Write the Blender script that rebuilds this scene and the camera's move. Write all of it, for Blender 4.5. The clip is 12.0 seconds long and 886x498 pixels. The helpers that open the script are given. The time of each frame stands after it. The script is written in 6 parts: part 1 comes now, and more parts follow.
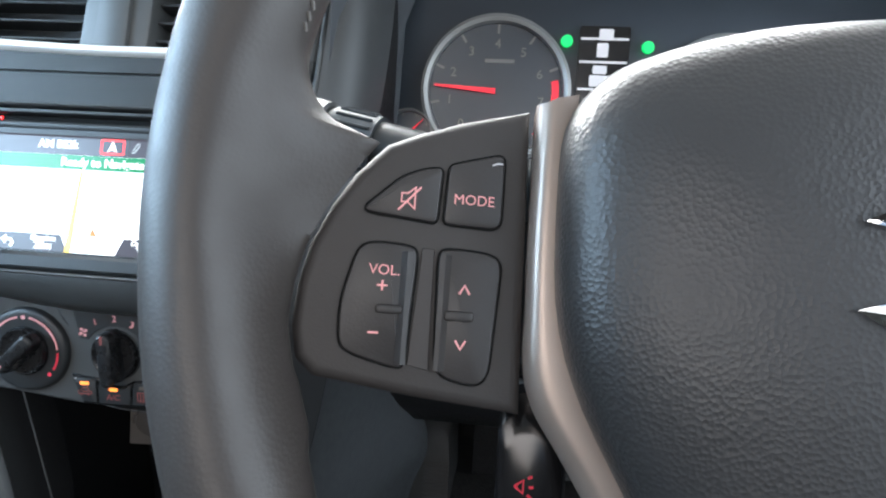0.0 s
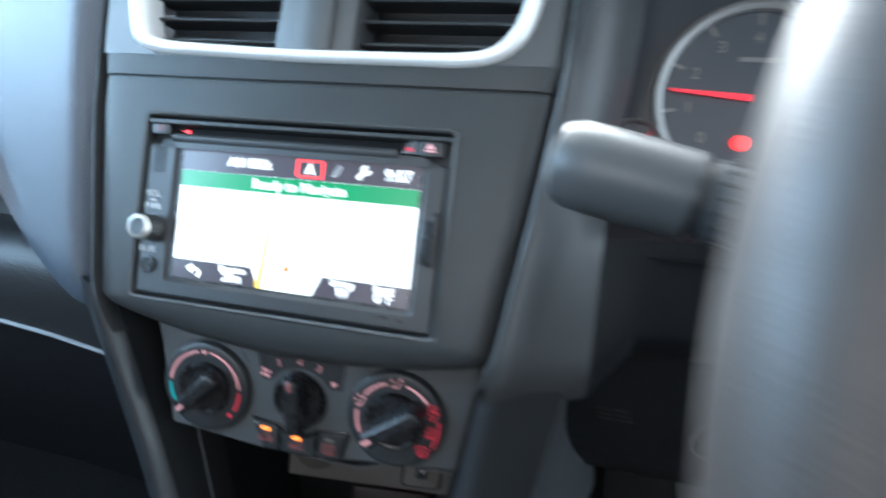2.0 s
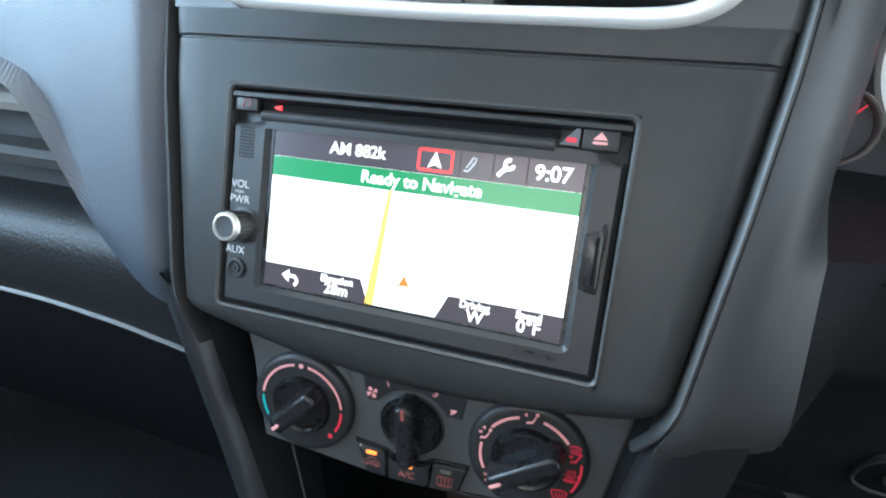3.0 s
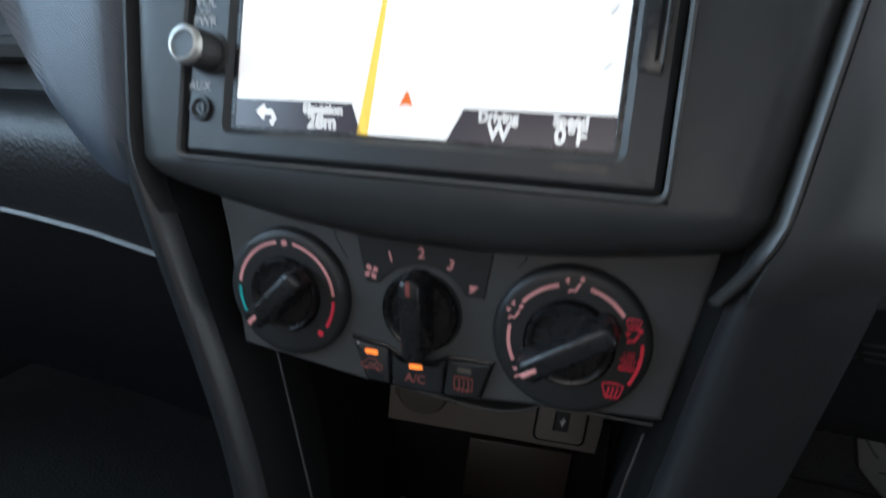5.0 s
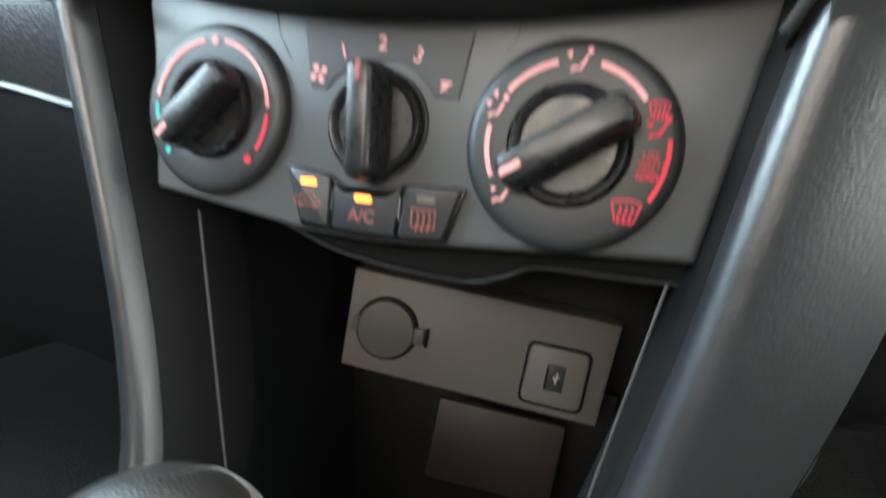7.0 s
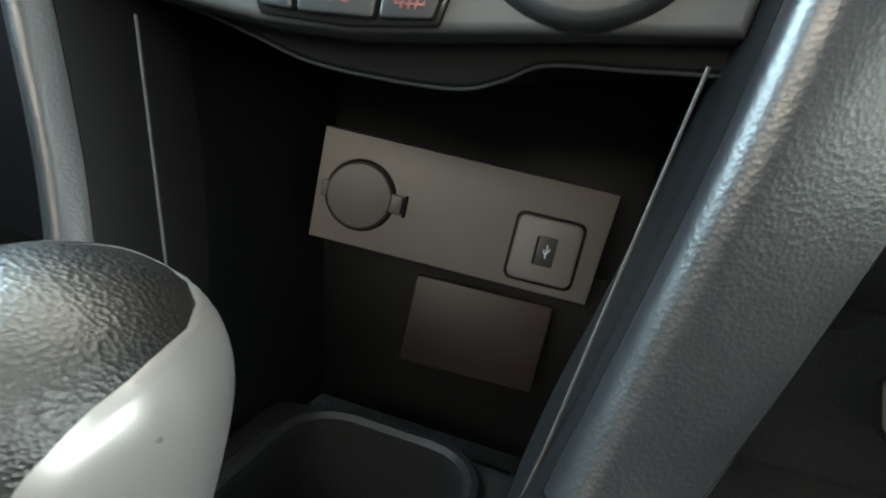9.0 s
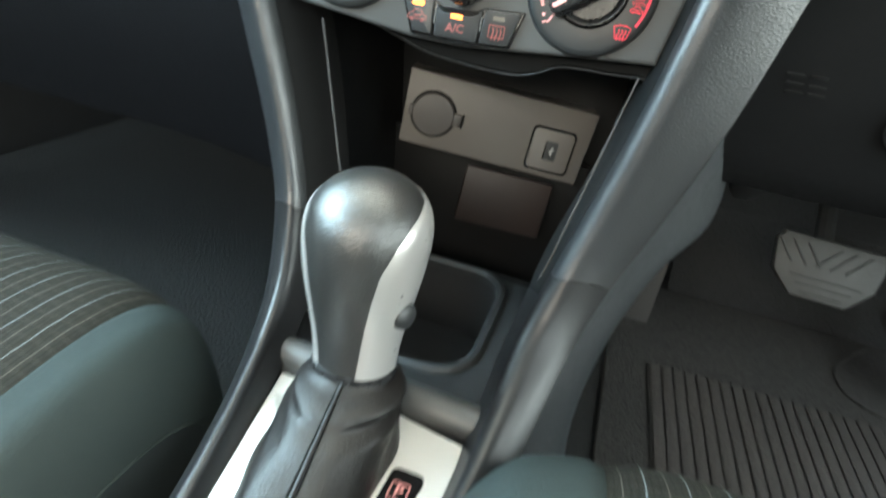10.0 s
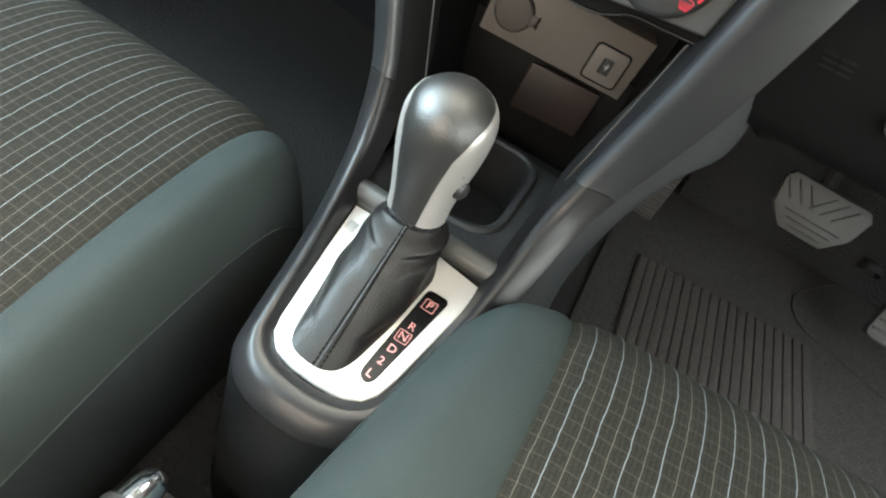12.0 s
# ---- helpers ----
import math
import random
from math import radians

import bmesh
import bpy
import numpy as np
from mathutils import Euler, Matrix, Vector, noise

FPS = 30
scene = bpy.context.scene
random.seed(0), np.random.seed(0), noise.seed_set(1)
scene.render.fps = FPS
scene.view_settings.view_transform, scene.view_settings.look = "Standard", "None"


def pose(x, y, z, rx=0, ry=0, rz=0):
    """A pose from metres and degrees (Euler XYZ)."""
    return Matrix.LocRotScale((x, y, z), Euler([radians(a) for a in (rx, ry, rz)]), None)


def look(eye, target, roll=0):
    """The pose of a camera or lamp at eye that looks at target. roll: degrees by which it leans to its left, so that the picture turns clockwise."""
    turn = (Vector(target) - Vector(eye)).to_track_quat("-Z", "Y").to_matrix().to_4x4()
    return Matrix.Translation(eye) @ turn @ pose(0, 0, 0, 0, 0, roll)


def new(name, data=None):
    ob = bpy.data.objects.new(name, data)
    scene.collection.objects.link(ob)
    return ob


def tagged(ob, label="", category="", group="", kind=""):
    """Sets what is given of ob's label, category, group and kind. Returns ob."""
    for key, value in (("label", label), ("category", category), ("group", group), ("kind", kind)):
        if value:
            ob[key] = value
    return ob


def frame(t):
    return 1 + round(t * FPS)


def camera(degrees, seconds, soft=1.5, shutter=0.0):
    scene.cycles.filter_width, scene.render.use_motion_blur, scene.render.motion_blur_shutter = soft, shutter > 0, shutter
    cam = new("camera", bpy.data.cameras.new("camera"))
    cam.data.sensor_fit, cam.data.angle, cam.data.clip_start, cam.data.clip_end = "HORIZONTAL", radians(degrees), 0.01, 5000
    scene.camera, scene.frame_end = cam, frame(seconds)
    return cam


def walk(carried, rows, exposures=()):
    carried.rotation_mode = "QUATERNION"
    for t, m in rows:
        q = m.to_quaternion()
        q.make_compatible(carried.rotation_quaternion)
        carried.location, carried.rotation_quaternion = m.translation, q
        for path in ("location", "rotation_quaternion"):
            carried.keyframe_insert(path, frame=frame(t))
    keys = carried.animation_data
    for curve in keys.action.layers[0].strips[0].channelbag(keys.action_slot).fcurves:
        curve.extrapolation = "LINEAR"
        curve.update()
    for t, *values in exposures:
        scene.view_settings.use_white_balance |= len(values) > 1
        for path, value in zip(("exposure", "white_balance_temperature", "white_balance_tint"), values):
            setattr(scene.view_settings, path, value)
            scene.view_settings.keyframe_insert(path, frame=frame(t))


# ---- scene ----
cam = camera(77.0, 12.0, soft=2.1, shutter=0.5)
PATH = [
    (0, (0.26, -0.303, 0.706), (0.05, 1.631, 0.239), 2.4),
    (0.5, (0.262, -0.312, 0.709), (-0.014, 1.609, 0.225), 3.7),
    (1, (0.261, -0.318, 0.709), (-0.043, 1.597, 0.216), 3.8),
    (1.5, (0.251, -0.31, 0.708), (-0.091, 1.594, 0.202), 3.7),
    (1.7, (0.223, -0.292, 0.707), (-0.164, 1.601, 0.19), 3.1),
    (2, (0.158, -0.248, 0.723), (-0.313, 1.615, 0.169), 2.5),
    (2.2, (0.127, -0.223, 0.727), (-0.435, 1.607, 0.148), 2.0),
    (2.5, (0.099, -0.195, 0.739), (-0.485, 1.588, 0.045), 2.0),
    (2.7, (0.09, -0.195, 0.738), (-0.487, 1.565, -0.017), 2.0),
    (4.3, (0.099, -0.19, 0.735), (-0.508, 1.531, -0.085), 1.7),
    (4.5, (0.097, -0.178, 0.715), (-0.533, 1.537, -0.097), 0.7),
    (5, (0.087, -0.171, 0.644), (-0.573, 1.583, -0.055), 0.4),
    (5.5, (0.093, -0.156, 0.59), (-0.609, 1.631, 0.029), 1.2),
    (6, (0.094, -0.156, 0.587), (-0.624, 1.649, 0.112), 2.9),
    (6.5, (0.094, -0.158, 0.582), (-0.637, 1.656, 0.167), 4.6),
    (7, (0.095, -0.139, 0.539), (-0.631, 1.679, 0.133), 4.8),
    (7.5, (0.097, -0.115, 0.484), (-0.63, 1.707, 0.094), 4.2),
    (7.7, (0.084, -0.108, 0.474), (-0.579, 1.738, 0.081), 4.3),
    (9.3, (0.091, -0.135, 0.506), (-0.492, 1.671, -0.124), 7.4),
    (9.5, (0.093, -0.176, 0.517), (-0.469, 1.617, -0.168), 7.5),
    (10, (0.09, -0.268, 0.553), (-0.348, 1.414, -0.436), 8.6),
    (10.5, (0.077, -0.314, 0.595), (-0.191, 1.17, -0.718), 14.4),
    (11, (0.08, -0.32, 0.602), (-0.156, 1.106, -0.781), 17.3),
    (11.5, (0.082, -0.331, 0.606), (-0.143, 1.072, -0.802), 19.4),
    (12, (0.083, -0.336, 0.621), (-0.191, 1.03, -0.813), 23.3),
]
walk(cam, [(t, look(eye, target, roll)) for t, eye, target, roll in PATH],
     exposures=[(0, 0.12, 6100, 8), (0.5, 0.25, 6200, 7), (1.5, 0.25, 6300, 7), (2.0, 0.22, 5700, 5), (2.7, 0.15, 6100, 6), (4.5, -0.2, 6100, 8), (5.0, -0.9, 6300, 10), (5.5, 0.78, 7100, 7), (6.0, 1.25, 7200, 6), (6.5, 1.35, 7200, 6), (7.0, 1.0, 7000, 6), (7.5, 0.82, 7100, 8), (9.5, 1.0, 6800, -1), (10.0, 1.5, 6800, -1), (10.5, 1.56, 7100, 5), (11.5, 1.32, 7300, 6), (12, 1.25, 7400, 6)])

# ---- world and light: soft daylight through the glass ----
world = bpy.data.worlds.new("sky")
scene.world = world
world.use_nodes = True
wn = world.node_tree
sky = wn.nodes.new("ShaderNodeTexSky")
sky.sky_type, sky.sun_disc, sky.sun_elevation, sky.sun_rotation = "NISHITA", False, radians(50), radians(200)
wn.links.new(sky.outputs[0], wn.nodes["Background"].inputs[0])
wn.nodes["Background"].inputs[1].default_value = 0.12


def window_light(name, place, target, size, power, colour):
    lamp = bpy.data.lights.new(name, "AREA")
    lamp.shape, lamp.size, lamp.size_y, lamp.energy, lamp.color = "RECTANGLE", size[0], size[1], power, colour
    ob = new(name, lamp)
    ob.matrix_world = look(place, target)
    return ob


# stands in for sky through the passenger window, reaching below its sill
window_light("window_light_passenger", (-0.82, -0.36, 0.97), (0.0, -0.36, 0.89), (1.15, 0.58), 29.0, (0.58, 0.80, 1.0))
window_light("door_light_driver", (0.84, -0.32, 0.84), (0.0, -0.32, 0.70), (1.05, 0.75), 10.0, (0.88, 0.95, 1.0))
window_light("window_light_screen", (0.0, 0.40, 1.16), (0.0, -0.40, 0.60), (1.25, 0.42), 68.0, (1.0, 0.98, 0.94))
window_light("window_light_rear", (0.0, -1.72, 1.08), (0.0, 0.0, 0.60), (1.1, 0.42), 9.0, (1.0, 0.88, 0.78))


# ---- materials ----
def material(name, base, rough=0.5, metal=0.0, var=0.12, var_scale=30.0, grain=0.0, grain_scale=700.0, cells=False, emit=None, emit_strength=0.0, spec=0.5, coat=0.0, wear=0.0, depth=0.0006):
    m = bpy.data.materials.new(name)
    m.use_nodes = True
    nt = m.node_tree
    b = nt.nodes["Principled BSDF"]
    b.inputs["Roughness"].default_value, b.inputs["Metallic"].default_value = rough, metal
    b.inputs["Specular IOR Level"].default_value, b.inputs["Coat Weight"].default_value = spec, coat
    where = nt.nodes.new("ShaderNodeTexCoord")
    big = nt.nodes.new("ShaderNodeTexNoise")
    big.inputs["Scale"].default_value, big.inputs["Detail"].default_value = var_scale, 5.0
    nt.links.new(where.outputs["Object"], big.inputs["Vector"])
    ramp = nt.nodes.new("ShaderNodeMix")
    ramp.data_type = "RGBA"
    ramp.inputs["A"].default_value = (*[c * (1 - var) for c in base], 1)
    ramp.inputs["B"].default_value = (*[min(1, c * (1 + var)) for c in base], 1)
    nt.links.new(big.outputs["Fac"], ramp.inputs["Factor"])
    nt.links.new(ramp.outputs["Result"], b.inputs["Base Color"])
    rmap = nt.nodes.new("ShaderNodeMapRange")
    rmap.inputs["To Min"].default_value, rmap.inputs["To Max"].default_value = max(0.02, rough - 0.06 - wear), min(1, rough + 0.06 + wear)
    fine = nt.nodes.new("ShaderNodeTexNoise")
    fine.inputs["Scale"].default_value, fine.inputs["Detail"].default_value = var_scale * 6, 4.0
    nt.links.new(where.outputs["Object"], fine.inputs["Vector"])
    nt.links.new(fine.outputs["Fac"], rmap.inputs["Value"])
    nt.links.new(rmap.outputs["Result"], b.inputs["Roughness"])
    if grain:
        tex = nt.nodes.new("ShaderNodeTexVoronoi" if cells else "ShaderNodeTexNoise")
        tex.inputs["Scale"].default_value = grain_scale
        nt.links.new(where.outputs["Object"], tex.inputs["Vector"])
        bump = nt.nodes.new("ShaderNodeBump")
        bump.inputs["Strength"].default_value, bump.inputs["Distance"].default_value = grain, depth
        nt.links.new(tex.outputs["Distance" if cells else "Fac"], bump.inputs["Height"])
        nt.links.new(bump.outputs["Normal"], b.inputs["Normal"])
    if emit:
        b.inputs["Emission Color"].default_value = (*emit, 1)
        b.inputs["Emission Strength"].default_value = emit_strength
    return m


FASCIA = material("fascia_plastic", (0.074, 0.075, 0.075), 0.38, grain=0.10, grain_scale=1500, wear=0.05)
DASH = material("dash_plastic", (0.060, 0.061, 0.061), 0.40, grain=0.10, grain_scale=1500, wear=0.05)
DASH_GRAIN = material("grained_dash_plastic", (0.018, 0.019, 0.021), 0.34, var=0.05, grain=0.13, grain_scale=880, cells=True, wear=0.03, spec=1.0)
# rail plastic for the lower surround, darkened: rear shade is put into it
SURROUND = material("shaded_surround_plastic", (0.014, 0.014, 0.015), 0.34, grain=0.12, grain_scale=950, cells=True, wear=0.05, spec=0.42)
LOWER_PAD = material("lower_pad_plastic", (0.018, 0.018, 0.019), 0.40, grain=0.4, grain_scale=520, cells=True, spec=0.2)
KNEE = material("knee_panel_plastic", (0.0125, 0.013, 0.0142), 0.5, grain=0.2, grain_scale=1100, wear=0.05, spec=0.3)
DRIVER_DASH = material("driver_panel_plastic", (0.057, 0.059, 0.061), 0.40, grain=0.10, grain_scale=1500, wear=0.05)
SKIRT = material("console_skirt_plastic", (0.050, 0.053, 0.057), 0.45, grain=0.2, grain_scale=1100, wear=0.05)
DARK = material("dark_plastic", (0.016, 0.016, 0.017), 0.5, grain=0.3, grain_scale=900)
BLACK_GLOSS = material("gloss_black_plastic", (0.008, 0.008, 0.009), 0.18)
UNIT = material("unit_plastic", (0.022, 0.023, 0.024), 0.42, grain=0.1, grain_scale=1600)
KNOB = material("knob_plastic", (0.015, 0.015, 0.016), 0.28, wear=0.08)
RUBBER = material("rubber", (0.02, 0.02, 0.02), 0.7, grain=0.4, grain_scale=400)
LEATHER = material("wheel_leather", (0.041, 0.034, 0.0305), 0.45, grain=0.10, grain_scale=900, cells=True, wear=0.06)
BOOT = material("boot_leather", (0.0085, 0.0072, 0.0068), 0.42, spec=0.45, grain=0.35, grain_scale=800, cells=True, wear=0.05)
KNOB_LEATHER = material("knob_leather", (0.021, 0.0206, 0.020), 0.34, var=0.08, grain=0.34, grain_scale=1150, cells=True, wear=0.01, spec=1.0, coat=0.15)
# silver spoke trim: a warm reflection is put into its base colour
WHEEL_TRIM = material("warm_reflection_silver", (0.33, 0.27, 0.235), 0.36, metal=0.6, var=0.04)
POD_PLASTIC = material("pod_plastic", (0.036, 0.031, 0.029), 0.6, grain=0.1, grain_scale=1600)
STITCH = material("wheel_stitch", (0.17, 0.16, 0.15), 0.8)
DIM_GREEN = material("green_lens", (0.03, 0.35, 0.10), 0.4, emit=(0.02, 1.0, 0.2), emit_strength=0.8)
SILVER = material("silver_paint", (0.62, 0.61, 0.58), 0.30, metal=0.6, var=0.04)
SILVER_SATIN = material("satin_silver", (0.80, 0.79, 0.77), 0.34, metal=0.25, var=0.04)
CHROME = material("chrome", (0.85, 0.85, 0.86), 0.08, metal=1.0, var=0.03)
# glove box near-black: shade under the dash is put into its colour
GLOVE = material("shaded_glove_plastic", (0.006, 0.006, 0.007), 0.55, grain=0.3, grain_scale=620, cells=True, spec=0.1)
# recess blacks: the shade inside gaps and the cubby is put into colour
VOID = material("recess_shade_black", (0.009, 0.009, 0.009), 0.8, spec=0.1)
CUBBY = material("shaded_cubby_plastic", (0.0095, 0.0095, 0.0098), 0.55, spec=0.25)
SOCKET_CAP = material("socket_cap_plastic", (0.060, 0.053, 0.048), 0.5, grain=0.1, grain_scale=1200)
SOCKET = material("socket_plastic", (0.105, 0.092, 0.082), 0.5, grain=0.1, grain_scale=1200)
PANEL_BROWN = material("lower_panel_plastic", (0.020, 0.0115, 0.0092), 0.55, grain=0.2, grain_scale=600)
PRINT = material("pink_print", (0.75, 0.35, 0.34), 0.6, var=0.03, emit=(1.0, 0.25, 0.25), emit_strength=0.10)
PRINT_RED = material("red_print", (0.62, 0.03, 0.06), 0.6, var=0.03, emit=(1.0, 0.04, 0.08), emit_strength=0.14)
PRINT_TEAL = material("teal_print", (0.02, 0.35, 0.34), 0.6, var=0.03, emit=(0.0, 0.6, 0.55), emit_strength=0.15)
PRINT_GREY = material("grey_print", (0.66, 0.66, 0.66), 0.6, var=0.03)
DIM_PRINT = material("dim_red_print", (0.30, 0.08, 0.07), 0.6)
INDICATOR_OFF = material("unlit_lens", (0.12, 0.105, 0.085), 0.5)
PEDAL_GREY = material("grey_button_plastic", (0.10, 0.11, 0.12), 0.45)
THREAD = material("thread", (0.002, 0.002, 0.002), 0.8, spec=0.1)
LED = material("amber_led", (0.9, 0.4, 0.1), 0.4, emit=(1.0, 0.17, 0.01), emit_strength=2.0)
LED_RED = material("red_lamp", (0.9, 0.05, 0.05), 0.4, emit=(1.0, 0.02, 0.02), emit_strength=3.0)
SCREEN_WHITE = material("screen_map", (0.7, 0.7, 0.7), 0.2, var=0.0, emit=(1.0, 1.0, 0.97), emit_strength=1.3)
SCREEN_DARK = material("screen_header", (0.02, 0.02, 0.03), 0.2, emit=(0.20, 0.17, 0.19), emit_strength=0.4)
SCREEN_GREEN = material("screen_green", (0.02, 0.2, 0.08), 0.2, var=0.1, var_scale=8, emit=(0.01, 0.17, 0.05), emit_strength=0.9)
SCREEN_YELLOW = material("screen_yellow", (0.8, 0.6, 0.1), 0.2, emit=(1.0, 0.68, 0.12), emit_strength=1.0)
SCREEN_ORANGE = material("screen_orange", (0.8, 0.2, 0.05), 0.2, emit=(0.85, 0.14, 0.02), emit_strength=0.9)
# gauge face and hood: the cluster glass's bluish veil is put into both colours
GAUGE_FACE = material("hazed_gauge_face", (0.055, 0.064, 0.078), 0.35)
HOOD = material("hazed_hood_plastic", (0.085, 0.091, 0.100), 0.5, grain=0.2, grain_scale=1000)
KNOB_TRIM = material("knob_trim_silver", (0.52, 0.505, 0.49), 0.30, metal=0.55, var=0.04)
GAUGE_RING = material("gauge_ring", (0.36, 0.36, 0.35), 0.35, metal=0.4)
GAUGE_MARK = material("gauge_marks", (0.24, 0.235, 0.23), 0.5)
NEEDLE = material("needle", (0.8, 0.03, 0.05), 0.4, emit=(1.0, 0.02, 0.05), emit_strength=0.6)
LCD = material("lcd_segments", (0.5, 0.5, 0.5), 0.4, emit=(0.9, 0.85, 0.9), emit_strength=0.42)
CARPET = material("carpet", (0.012, 0.0116, 0.0116), 0.95, grain=1.0, grain_scale=300, var=0.5, var_scale=160, depth=0.003)
MAT = material("floor_mat_pile", (0.032, 0.029, 0.027), 0.95, grain=1.0, grain_scale=330, var=1.0, var_scale=230, depth=0.003)
TEAL = material("teal_seat_cloth", (0.023, 0.0310, 0.0305), 0.85, spec=0.2, grain=0.9, grain_scale=1300, var=0.16, var_scale=22)
# seat sides: shade put into a darker copy of the bolster cloth
SHADED_CLOTH = material("shaded_side_cloth", (0.010, 0.0150, 0.0165), 0.8, grain=0.6, grain_scale=1300, var=0.16, var_scale=22)
LINING = material("cabin_lining", (0.45, 0.44, 0.42), 0.9, grain=0.3)
TRIM_DARK = material("door_lining", (0.05, 0.05, 0.052), 0.7, grain=0.3)


def striped_cloth():
    """Dark grey-brown seat cloth with thin pale woven lines along its length and fainter ones across."""
    m = bpy.data.materials.new("striped_seat_cloth")
    m.use_nodes = True
    nt = m.node_tree
    b = nt.nodes["Principled BSDF"]
    b.inputs["Roughness"].default_value, b.inputs["Specular IOR Level"].default_value = 0.85, 0.15
    where = nt.nodes.new("ShaderNodeTexCoord")
    sep = nt.nodes.new("ShaderNodeSeparateXYZ")
    wob = nt.nodes.new("ShaderNodeTexNoise")
    wob.inputs["Scale"].default_value = 60
    nt.links.new(where.outputs["Object"], wob.inputs["Vector"])
    nt.links.new(where.outputs["Object"], sep.inputs[0])

    def lines(axis, pitch, width, shift):
        add = nt.nodes.new("ShaderNodeMath")
        add.operation = "MULTIPLY_ADD"
        nt.links.new(wob.outputs["Fac"], add.inputs[0])
        add.inputs[1].default_value = shift
        nt.links.new(sep.outputs[axis], add.inputs[2])
        mod = nt.nodes.new("ShaderNodeMath")
        mod.operation = "PINGPONG"
        nt.links.new(add.outputs[0], mod.inputs[0])
        mod.inputs[1].default_value = pitch / 2
        less = nt.nodes.new("ShaderNodeMapRange")
        less.inputs["From Min"].default_value, less.inputs["From Max"].default_value = width, width * 0.4
        nt.links.new(mod.outputs[0], less.inputs["Value"])
        return less.outputs["Result"]

    fine = nt.nodes.new("ShaderNodeTexNoise")
    fine.inputs["Scale"].default_value = 900
    nt.links.new(where.outputs["Object"], fine.inputs["Vector"])
    base = nt.nodes.new("ShaderNodeMix")
    base.data_type = "RGBA"
    base.inputs["A"].default_value, base.inputs["B"].default_value = (0.004, 0.0036, 0.0029, 1), (0.029, 0.0268, 0.0215, 1)
    nt.links.new(fine.outputs["Fac"], base.inputs["Factor"])
    out = base.outputs["Result"]
    for axis, pitch, width, colour, strength in ((0, 0.0030, 0.0006, (0.006, 0.0055, 0.0045, 1), 0.45), (1, 0.0088, 0.00034, (0.13, 0.112, 0.090, 1), 0.20), (0, 0.0090, 0.00034, (0.16, 0.145, 0.12, 1), 0.45), (0, 0.0180, 0.00036, (0.24, 0.28, 0.30, 1), 0.52)):
        mix = nt.nodes.new("ShaderNodeMix")
        mix.data_type = "RGBA"
        scale = nt.nodes.new("ShaderNodeMath")
        scale.operation = "MULTIPLY"
        nt.links.new(lines(axis, pitch, width, 0.002), scale.inputs[0])
        scale.inputs[1].default_value = strength
        nt.links.new(scale.outputs[0], mix.inputs["Factor"])
        nt.links.new(out, mix.inputs["A"])
        mix.inputs["B"].default_value = colour
        out = mix.outputs["Result"]
    nt.links.new(out, b.inputs["Base Color"])
    bump = nt.nodes.new("ShaderNodeBump")
    bump.inputs["Strength"].default_value, bump.inputs["Distance"].default_value = 0.6, 0.0006
    nt.links.new(fine.outputs["Fac"], bump.inputs["Height"])
    nt.links.new(bump.outputs["Normal"], b.inputs["Normal"])
    return m


STRIPES = striped_cloth()


def woven_pad():
    """Smooth soft plastic pressed with fine slanting ribs, blue window sheen in its colour."""
    m = material("woven_dash_pad", (0.066, 0.083, 0.110), 0.36, var=0.05, spec=0.9)
    nt = m.node_tree
    where = nt.nodes.new("ShaderNodeTexCoord")
    heights = []
    for turn, scale in ((38, 210.0), (-52, 320.0)):
        spin = nt.nodes.new("ShaderNodeMapping")
        spin.inputs["Rotation"].default_value = (0, radians(turn), 0)
        nt.links.new(where.outputs["Object"], spin.inputs["Vector"])
        wave = nt.nodes.new("ShaderNodeTexWave")
        wave.bands_direction = "X"
        wave.inputs["Scale"].default_value, wave.inputs["Distortion"].default_value = scale, 0.15
        nt.links.new(spin.outputs["Vector"], wave.inputs["Vector"])
        heights.append(wave.outputs["Fac"])
    both = nt.nodes.new("ShaderNodeMath")
    both.operation = "MULTIPLY_ADD"
    nt.links.new(heights[1], both.inputs[0])
    both.inputs[1].default_value = 0.4
    nt.links.new(heights[0], both.inputs[2])
    bump = nt.nodes.new("ShaderNodeBump")
    bump.inputs["Strength"].default_value, bump.inputs["Distance"].default_value = 0.4, 0.0005
    nt.links.new(both.outputs[0], bump.inputs["Height"])
    nt.links.new(bump.outputs["Normal"], nt.nodes["Principled BSDF"].inputs["Normal"])
    return m


PAD_WEAVE = woven_pad()
# same plastic as the skirt; low rear shade is put into this near-black
SHADED_SKIRT = material("shaded_skirt_plastic", (0.007, 0.007, 0.0073), 0.38, grain=0.2, grain_scale=900, cells=True, wear=0.05)


# ---- mesh builders ----
def part(name, bm, mat, parent=None, label="", matrix=None, sharp=35):
    me = bpy.data.meshes.new(name)
    bmesh.ops.recalc_face_normals(bm, faces=bm.faces)
    for f in bm.faces:
        f.smooth = True
    bm.to_mesh(me)
    bm.free()
    me.set_sharp_from_angle(angle=radians(sharp))
    me.materials.append(mat)
    ob = new(name, me)
    if parent is not None:
        ob.parent = parent
    if matrix is not None:
        ob.matrix_local = matrix
    if label:
        ob["label"] = label
    return ob


def thing(name, matrix, label, category, group="", kind=""):
    ob = new(name)
    ob.empty_display_size = 0.02
    ob.matrix_world = matrix
    return tagged(ob, label, category, group, kind)


def join(*bms):
    out = bms[0]
    for b in bms[1:]:
        me = bpy.data.meshes.new("tmp")
        b.to_mesh(me)
        b.free()
        out.from_mesh(me)
        bpy.data.meshes.remove(me)
    return out


